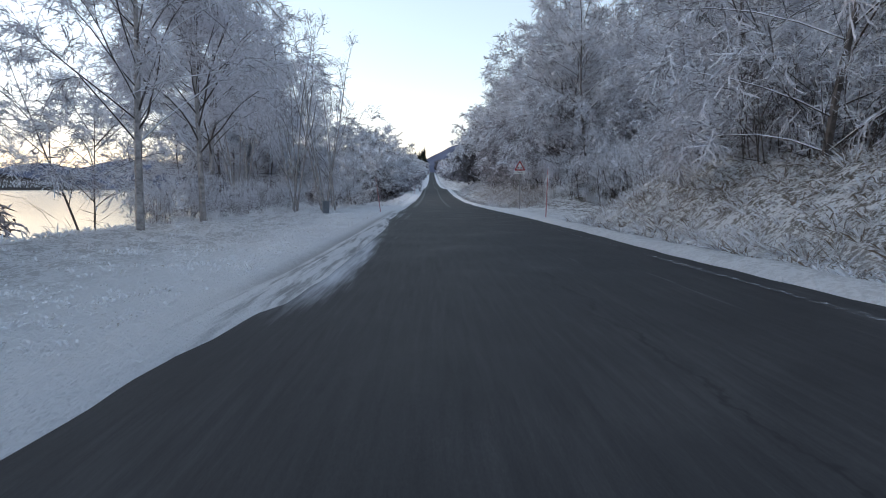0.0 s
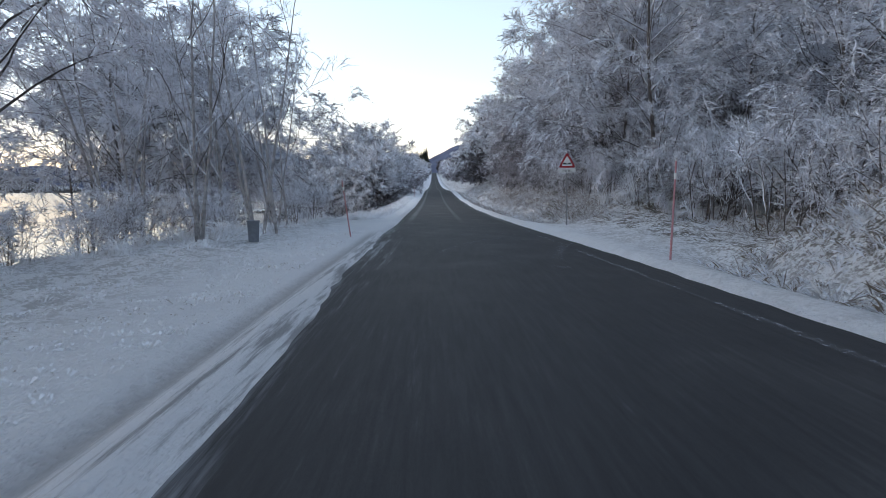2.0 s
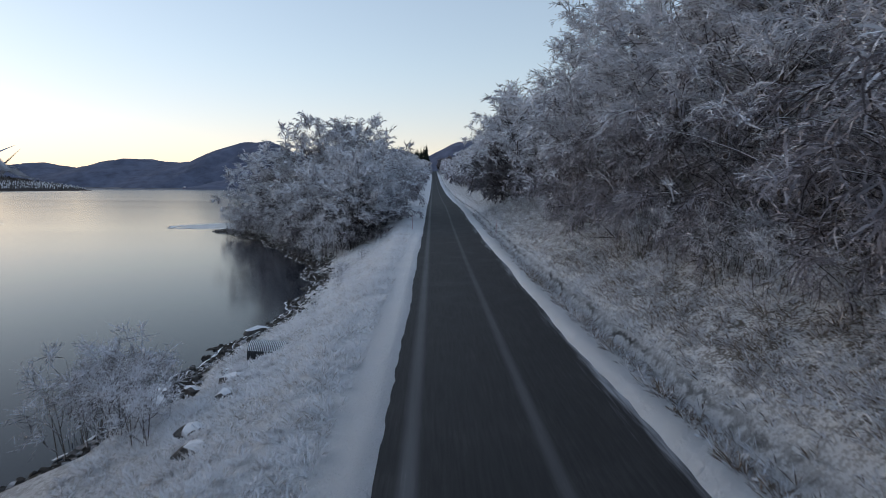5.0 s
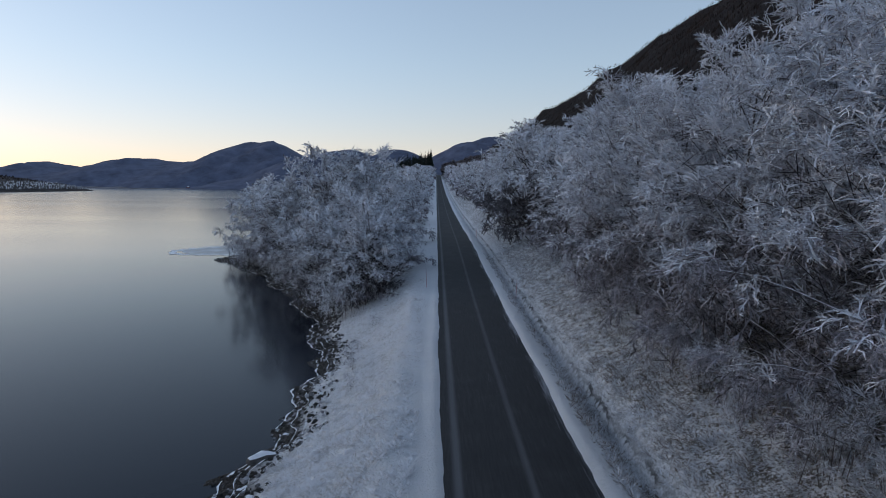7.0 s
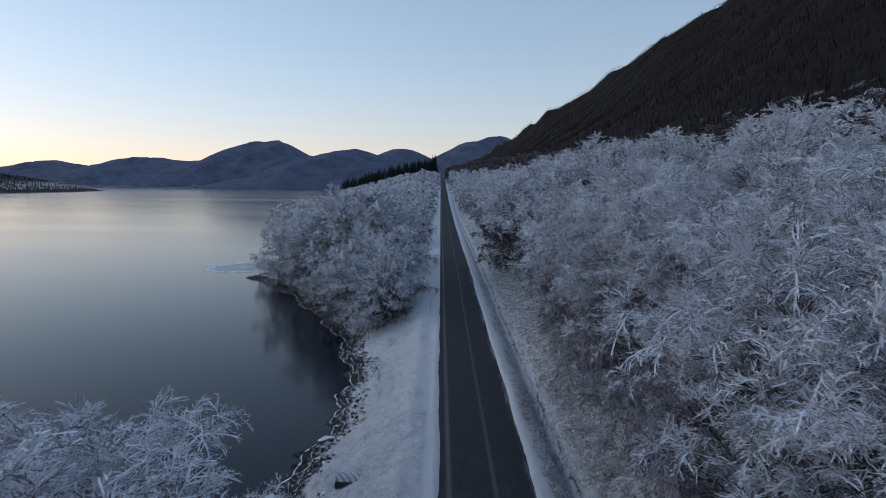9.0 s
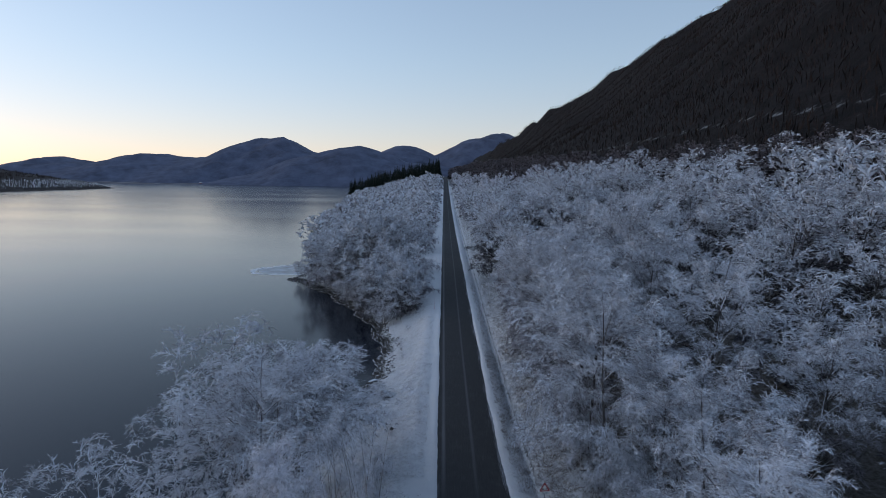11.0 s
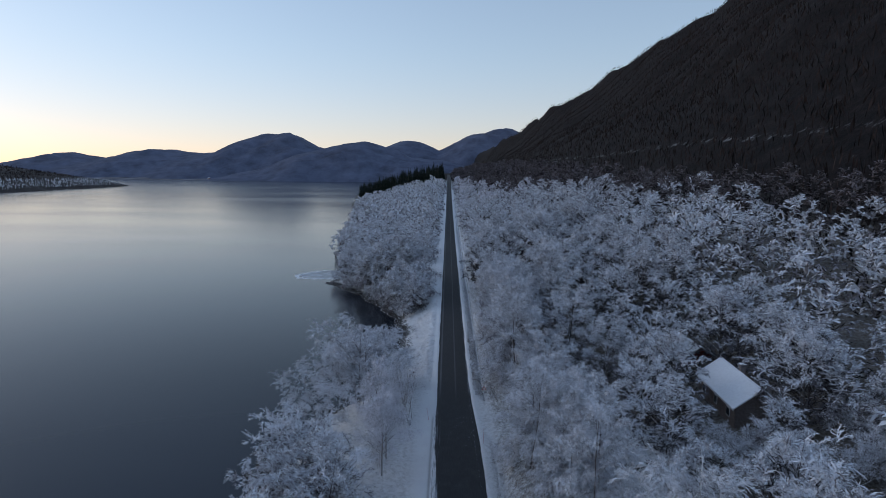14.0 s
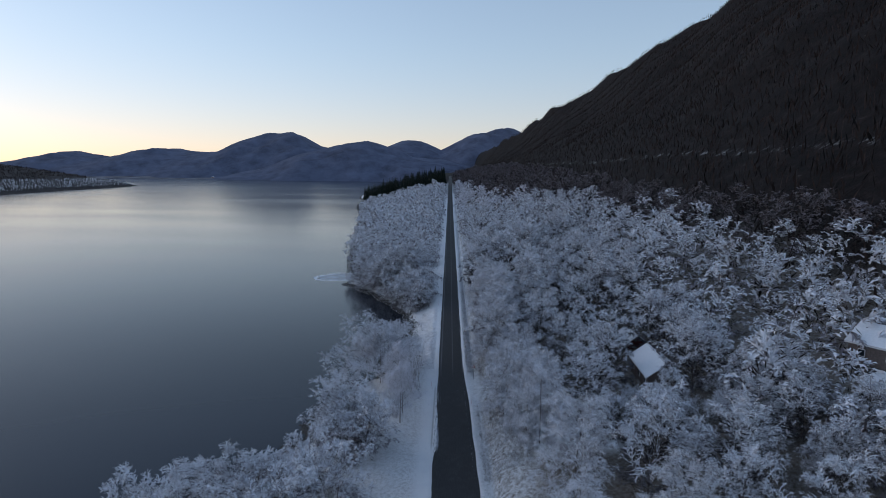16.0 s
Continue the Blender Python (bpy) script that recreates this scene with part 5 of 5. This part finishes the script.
def culvert(x, y, z, yaw, length, radius, pitch=0):
    """A corrugated pipe end, open, with snow on its back."""
    ob = new("culvert_pipe")
    ob.matrix_world = pose(x, y, z, 0, pitch, yaw)
    n, sides = int(length / 0.035), 28
    bm = bmesh.new()
    rings = []
    for i in range(n + 1):
        rr = radius + 0.018 * math.cos(i * math.pi)
        rings.append([bm.verts.new((i * 0.035, rr * math.cos(a), rr * math.sin(a))) for a in np.linspace(0, 2 * math.pi, sides, endpoint=False)])
    inner = [[bm.verts.new((i * length, (radius - 0.06) * math.cos(a), (radius - 0.06) * math.sin(a))) for a in np.linspace(0, 2 * math.pi, sides, endpoint=False)] for i in (0, 1)]
    for a, b in list(zip(rings, rings[1:])) + [(inner[0], rings[0])] + [(inner[1], inner[0])] + [(rings[-1], inner[1])]:
        for j in range(sides):
            bm.faces.new((a[j], a[(j + 1) % sides], b[(j + 1) % sides], b[j]))
    part("pipe", bm, PIPE, ob)
    bm = bmesh.new()
    m = 9
    rows = []
    for i in range(n + 1):
        rows.append([bm.verts.new((i * 0.035, -(radius + 0.003) * math.sin(a), (radius + 0.006) * math.cos(a))) for a in np.linspace(-1.15, 1.15, m)])
    for a, b in zip(rows, rows[1:]):
        for j in range(m - 1):
            bm.faces.new((a[j], a[j + 1], b[j + 1], b[j]))
    part("snow_cover", bm, SNOW, ob, "thin snow lying in the corrugations")
    return tagged(ob, "black corrugated culvert pipe dusted with snow in the bank", "pipe")


culvert(-8.7, 27.2, -1.78, 2, 1.45, 0.5, 3)
culvert(5.2, 27.2, -1.0, 60, 1.2, 0.28)


def boulder(seed, size):
    r_ = np.random.RandomState(seed)
    bm = bmesh.new()
    bmesh.ops.create_icosphere(bm, subdivisions=2, radius=1.0)
    ph = r_.uniform(0, 6, 6)
    for v in bm.verts:
        k = 1 + 0.22 * math.sin(2.3 * v.co.x + ph[0]) * math.cos(2.7 * v.co.y + ph[1]) + 0.15 * math.sin(4 * v.co.z + 3 * v.co.x + ph[2])
        v.co = Vector((v.co.x * k * 1.2, v.co.y * k * 0.9, v.co.z * k * 0.6)) * size
    return bm


def stone_thing(seed, x, y, size, snowy=True):
    z = float(land(x, y))
    ob = new("boulder")
    ob.matrix_world = pose(x, y, z - size * 0.08, 0, 0, seed * 47 % 360)
    part("stone", boulder(seed, size), STONE, ob)
    if snowy:
        bm = boulder(seed, size * 1.02)
        low = [v for v in bm.verts if v.co.z < size * 0.3]
        bmesh.ops.delete(bm, geom=low, context="VERTS")
        part("snow_cap", bm, SNOW, ob, "white cap of snow")
    return tagged(ob, "dark shore stone with a cap of snow", "stone", "stones on the bank")


for k, (x, y, sz) in enumerate(((-10.9, 35.3, 0.55), (-10.3, 31.6, 0.3), (-9.4, 26.6, 0.3), (-10.6, 26.5, 0.35), (-8.4, 24.6, 0.45), (-7.9, 22.3, 0.35), (-10.4, 23.4, 0.3), (-11, 33, 0.25),
                                (-9.6, 43, 0.25), (-9.9, 47, 0.3), (-7.3, 18.3, 0.4), (-6.7, 17.0, 0.35), (-10.8, 39, 0.25), (-10.0, 51, 0.25))):
    stone_thing(200 + k, x, y, sz)
# pebbles of the beach
r = np.random.RandomState(31)
v, f = [], []
for k in range(3600):
    y = r.uniform(16, 116)
    x = -float(shore_x(y)) + r.uniform(-0.5, 2.6) * (1 if y > 30 else 0.6)
    z = float(land(x, y))
    sz = r.uniform(0.05, 0.17) * (1.6 if r.uniform() < 0.06 else 1)
    a = r.uniform(0, 6.28)
    o = len(v)
    for q in range(5):
        t = a + q * 1.257
        v.append((x + sz * math.cos(t) * r.uniform(0.7, 1.2), y + sz * math.sin(t) * r.uniform(0.7, 1.2), z - 0.03))
    for q in range(5):
        t = a + q * 1.257 + 0.4
        v.append((x + sz * 0.6 * math.cos(t), y + sz * 0.6 * math.sin(t), z + sz * r.uniform(0.4, 0.7)))
    f += [(o + q, o + (q + 1) % 5, o + 5 + (q + 1) % 5, o + 5 + q) for q in range(5)] + [tuple(o + 5 + q for q in range(5))]
me = bpy.data.meshes.new("pebbles")
me.from_pydata(v, [], f)
tagged(link("pebbles", me, None, [frost_twig("pebble", (0.55, 0.56, 0.60), (0.045, 0.042, 0.04), 0.66)]), "dark wet pebbles with rime along the waterline", "pebbles", kind="stuff")
# rims of white ice along the waterline
ICE = plain("white_ice", (0.80, 0.82, 0.86), 0.6, 0.2, 2)


def strip(name, pts, width, mat, label, z):
    """A flat ribbon along points, with a ragged width."""
    p_ = np.array(pts, float)
    d = unit(np.gradient(p_, axis=0))
    nrm = np.column_stack([-d[:, 1], d[:, 0]])
    w = width * (0.6 + 0.4 * np.sin(np.arange(len(p_)) * 2.1) + 0.25 * np.sin(np.arange(len(p_)) * 5.3))
    w = np.maximum(w, width * 0.15)
    zz_ = z(p_) if callable(z) else np.full(len(p_), z)
    L_, R_ = p_ - nrm * w[:, None] / 2, p_ + nrm * w[:, None] / 2
    X_, Y_ = np.stack([L_[:, 0], R_[:, 0]], 1), np.stack([L_[:, 1], R_[:, 1]], 1)
    return tagged(sheet(name, X_, Y_, np.stack([zz_, zz_], 1), mat, False), label, "ice", kind="structure")


for o, w in ((-0.05, 0.16), (0.75, 0.10), (1.3, 0.08)):
    yy = np.arange(22, 118, 0.35)
    xx = -shore_x(yy) + o + 0.12 * np.sin(yy * 3.1 + o * 9)
    strip("trim_ice_rim", np.column_stack([xx, yy]), w, ICE, "thin white rim of ice along the waterline", lambda q: np.maximum(land(q[:, 0], q[:, 1]), WATER_Z) + 0.05)
# the ice floe off the headland
a = np.linspace(0, 2 * math.pi, 70)
rim = np.column_stack([-47 + 9.5 * np.cos(a) + 0.8 * np.sin(3 * a), 131 + 9.0 * np.sin(a) + 0.8 * np.cos(4 * a)])
strip("trim_ice_floe_rim", rim, 2.6, ICE, "ragged white rim of an ice floe", WATER_Z + 0.03)
X, Y = np.meshgrid(np.linspace(0, 8.8, 14), a)
grey_ice = sheet("trim_ice_floe", -46.8 + X * np.cos(Y), 131 + X * np.sin(Y) * 0.95, X * 0 + WATER_Z + 0.018, plain("grey_ice", (0.24, 0.27, 0.32), 0.35, 0.9, 0.35), False)
tagged(grey_ice, "grey half-melted ice floe on the dark water", "ice", kind="structure")
# snow ledge on the water's edge below the shrubs
X, Y = np.meshgrid(np.linspace(-15.2, -10.6, 30), np.linspace(24.4, 30.2, 30))
Z = WATER_Z + 0.10 + 0.06 * waves(X, Y, 0.8, 40) - 0.5 * np.clip(((X + 12.7) / 1.6 + 0.3 * waves(Y, X, 2, 41)) ** 2 + ((Y - 27.2) / 1.9) ** 2 - 0.7, 0, None)
tagged(sheet("trim_shore_ice", X, Y, Z, SNOW), "snow-covered shelf of ice at the shore", "ice", kind="structure")

# tracks of snow carried on to the road by wheels
m_, n_, l_, p_ = material("swept_snow")
g_ = n_.new("ShaderNodeNewGeometry")
tr = n_.new("ShaderNodeBsdfTransparent")
mx = n_.new("ShaderNodeMixShader")
l_.new(smooth(n_, l_, noise_node(n_, l_, 9, 5, 0.75, g_.outputs["Position"]), 0.46, 0.80), mx.inputs[0])
p_.inputs["Base Color"].default_value = (0.55, 0.57, 0.62, 1)
p_.inputs["Roughness"].default_value = 0.9
l_.new(tr.outputs[0], mx.inputs[1])
l_.new(p_.outputs[0], mx.inputs[2])
l_.new(mx.outputs[0], n_["Material Output"].inputs[0])
for pts_, w in (([(0, -4.7), (1.0, -4.5), (2.1, -4.3), (3.2, -4.2)], 0.22), ([(0.0, -8.1), (0.5, -6.9), (1.3, -5.8), (2.1, -5.5), (3.3, -5.3)], 0.28), ([(-0.75, -10.3), (-0.55, -9.5), (-0.3, -8.7)], 0.2),
                ([(3.0, -7.9), (2.6, -8.5), (2.2, -9.6), (2.0, -10.5), (1.8, -11.6)], 0.32), ([(0.45, -10.8), (0.6, -11.2)], 0.3), ([(1.45, -12.6), (1.65, -13.0)], 0.3),
                ([(3.2, -37), (2.95, -25), (2.66, -13), (2.6, -6), (2.55, 0), (2.5, 8)], 0.16)):
    p2 = np.array(pts_)
    t = np.linspace(0, len(p2) - 1, 40)
    fine_ = np.column_stack([np.interp(t, np.arange(len(p2)), p2[:, k]) for k in (0, 1)])
    for _ in range(6):
        fine_[1:-1] = (fine_[:-2] + fine_[1:-1] * 2 + fine_[2:]) / 4
    ob = strip("trim_wheel_track", fine_, w, m_, "snow swept on to the asphalt by wheels", 0.008)
    ob["category"] = "track"


# ---- houses on the hillside ----


def house(label, cx, cy, base, yaw, length, half, wall, rise, board, chimney=None, windows=3):
    """A gabled wooden house; its ridge runs along its own y."""
    ob = new("house")
    ob.matrix_world = pose(cx, cy, base, 0, 0, yaw)
    L = length / 2
    part("foundation", box(2 * half + 0.06, length + 0.06, 1.2, (0, 0, -0.35)), STONE, ob, "grey stone foundation")
    for sx in (-1, 1):
        bm = box(0.14, length, wall - 0.25, (sx * (half - 0.07), 0, 0.25 + (wall - 0.25) / 2))
        k = -L + 0.1
        w_ = part("wall", bm, board, ob)
        while k < L:
            part("batten", box(0.03, 0.05, wall - 0.3, (sx * (half + 0.013), k, 0.27 + (wall - 0.3) / 2)), board, w_)
            k += 0.45
        for q in range(windows):
            yk = -L + length * (q + 0.5) / windows
            wn_ = part("window", box(0.08, 1.0, 1.1, (sx * (half + 0.03), yk, wall * 0.58), 0.01), WHITE_PAINT, ob, "white-framed window")
            part("pane", box(0.03, 0.84, 0.94, (sx * (half + 0.065), yk, wall * 0.58)), GLASS, wn_, "dark glass pane")
    for sy in (-1, 1):
        out = [(-half + 0.14, 0.25), (half - 0.14, 0.25), (half - 0.14, wall), (0, wall + rise), (-half + 0.14, wall)]
        g_w = part("gable_wall", slab(out, 0.14, sy * L - (0.14 if sy > 0 else 0)), board, ob)
        x = -half + 0.3
        while x < half - 0.2:
            hh = wall - 0.3 + rise * (1 - abs(x) / half)
            part("batten", box(0.05, 0.03, hh - 0.1, (x, sy * (L + 0.013), 0.27 + hh / 2)), board, g_w)
            x += 0.45
    run = math.hypot(half, rise) + 0.45
    tilt = math.degrees(math.atan2(rise, half))
    for sx in (-1, 1):
        turn = Euler((0, radians(sx * tilt), 0))
        c = Vector((sx * run / 2 * math.cos(radians(tilt)), 0, wall + rise + 0.08 - run / 2 * math.sin(radians(tilt))))
        roof = part("roof", box(run, length + 0.8, 0.12, c, 0, turn), GREY_BOARD, ob, "dark roof slope")
        part("roof_snow", box(run + 0.03, length + 0.84, 0.16, c + Vector((sx * math.sin(radians(tilt)), 0, math.cos(radians(tilt)))) * 0.142, 0.05, turn), SNOW, roof, "smooth snow on the roof")
        part("fascia", box(0.05, length + 0.8, 0.2, (sx * (run * math.cos(radians(tilt)) + 0.02), 0, wall + rise - run * math.sin(radians(tilt)) + 0.05)), WHITE_PAINT, roof, "white eaves board")
    if chimney:
        ch = part("chimney", box(0.6, 0.6, 1.5, (chimney[0], chimney[1], wall + rise + 0.25), 0.02), BRICK, ob, "grey masonry chimney")
        part("chimney_cap", box(0.76, 0.76, 0.1, (chimney[0], chimney[1], wall + rise + 1.04), 0.02), SNOW, ch)
    return tagged(ob, label, "house", "houses in the wood")


house("long grey-brown boarded cabin with a snow-covered roof", 36.2, -11.4, 4.2, -4, 11.6, 2.8, 3.0, 2.1, GREY_BOARD, (0.6, 1.0), 3)
house("small dark red shed with a thinly frosted gabled roof", 37.8, 7.6, 4.1, 2, 7.0, 2.3, 2.4, 1.6, RED_BOARD, None, 1)
house("large house with snowy roof and white eaves", 66.0, -28.0, 13.0, 30, 11.0, 4.0, 3.4, 2.2, GREY_BOARD, (1.2, 0), 3)


def terrace(x, y, z):
    ob = new("terrace")
    ob.matrix_world = pose(x, y, z, 0, 0, 30)
    part("deck", box(7.0, 5.0, 0.25, (0, 0, 0.9), 0.03), SNOW, ob, "snow-covered deck")
    for k in range(4):
        part("post", box(0.12, 0.12, 2.2, (-3.4, -2.4 + 1.6 * k, 0.4)), WHITE_PAINT, ob)
        part("rail", box(0.06, 1.6, 0.1, (-3.4, -1.6 + 1.6 * k, 1.45)) if k < 3 else box(7.0, 0.06, 0.1, (0, -2.4, 1.45)), WHITE_PAINT, ob, "white rail with snow on it")
    return tagged(ob, "raised white-railed terrace covered with snow", "terrace")


terrace(59.5, -33.5, 12.0)


def flagpole(x, y, h):
    ob = new("flagpole")
    ob.matrix_world = pose(x, y, float(land(x, y)))
    part("pole", rod(0.075, 0.04, h), WHITE_PAINT, ob)
    bm = bmesh.new()
    bmesh.ops.create_uvsphere(bm, u_segments=12, v_segments=8, radius=0.09)
    bmesh.ops.translate(bm, vec=(0, 0, h + 0.06), verts=bm.verts)
    part("finial", bm, WHITE_PAINT, ob)
    part("bracket", box(0.3, 0.2, 0.7, (0, 0, 0.3), 0.02), STEEL, ob, "steel foot bracket")
    return tagged(ob, "tall white flagpole without a flag in the garden", "flagpole")


flagpole(15.0, -48.0, 16.5 - float(land(15.0, -48.0)))


def mast(x, y, h):
    ob = new("radio_mast")
    ob.matrix_world = pose(x, y, float(land(x, y)) - 1)
    for k in range(6):
        part("section", rod(1.1 - 0.1 * k, 1.0 - 0.1 * k, h / 6, (0, 0, k * h / 6), 6), RED if k % 2 else WHITE_PAINT, ob)
    return tagged(ob, "slender red and white mast on the mountain ridge", "mast")


mast(540, 1290, 34)
# stony edging of the garden path
r = np.random.RandomState(44)
t = np.sort(r.uniform(0, 3, 700))
px_, py_ = np.interp(t, [0, 1, 2, 3], [11.3, 14.5, 20, 27]) + r.normal(0, 0.45, 700), np.interp(t, [0, 1, 2, 3], [-11.5, -19, -27, -36]) + r.normal(0, 0.45, 700)
pz_ = land(px_, py_)
b0 = np.column_stack([px_, py_, pz_ - 0.05])
flakes("path_stones", b0, b0 + np.column_stack([r.normal(0, 0.3, 700), r.normal(0, 0.3, 700), r.uniform(0.1, 0.3, 700)]), 0.2, STONE, r, "dark loose stones edging the garden path", "stones")


def far_house(x, y, turn, paint):
    ob = new("house")
    ob.matrix_world = pose(x, y, 1.5, 0, 0, turn)
    part("wall", box(9, 12, 5, (0, 0, 2)), paint, ob)
    bm = bmesh.new()
    v_ = [bm.verts.new(c) for c in ((-5, -6.4, 4.4), (5, -6.4, 4.4), (0, -6.4, 8), (-5, 6.4, 4.4), (5, 6.4, 4.4), (0, 6.4, 8))]
    for q in ((0, 1, 2), (5, 4, 3), (0, 2, 5, 3), (2, 1, 4, 5), (1, 0, 3, 4)):
        bm.faces.new([v_[i_] for i_ in q])
    part("roof", bm, SNOW, ob, "snow-covered gable roof")
    return tagged(ob, "small far farmhouse on the distant shore", "house", "houses on the far shore")


for k in range(16):
    far_house(-1250 + 62 * k + rnd.uniform(-25, 25), 2950 + rnd.uniform(0, 60), rnd.uniform(0, 180), rnd.choice((WHITE_PAINT, RED_BOARD, GREY_BOARD)))
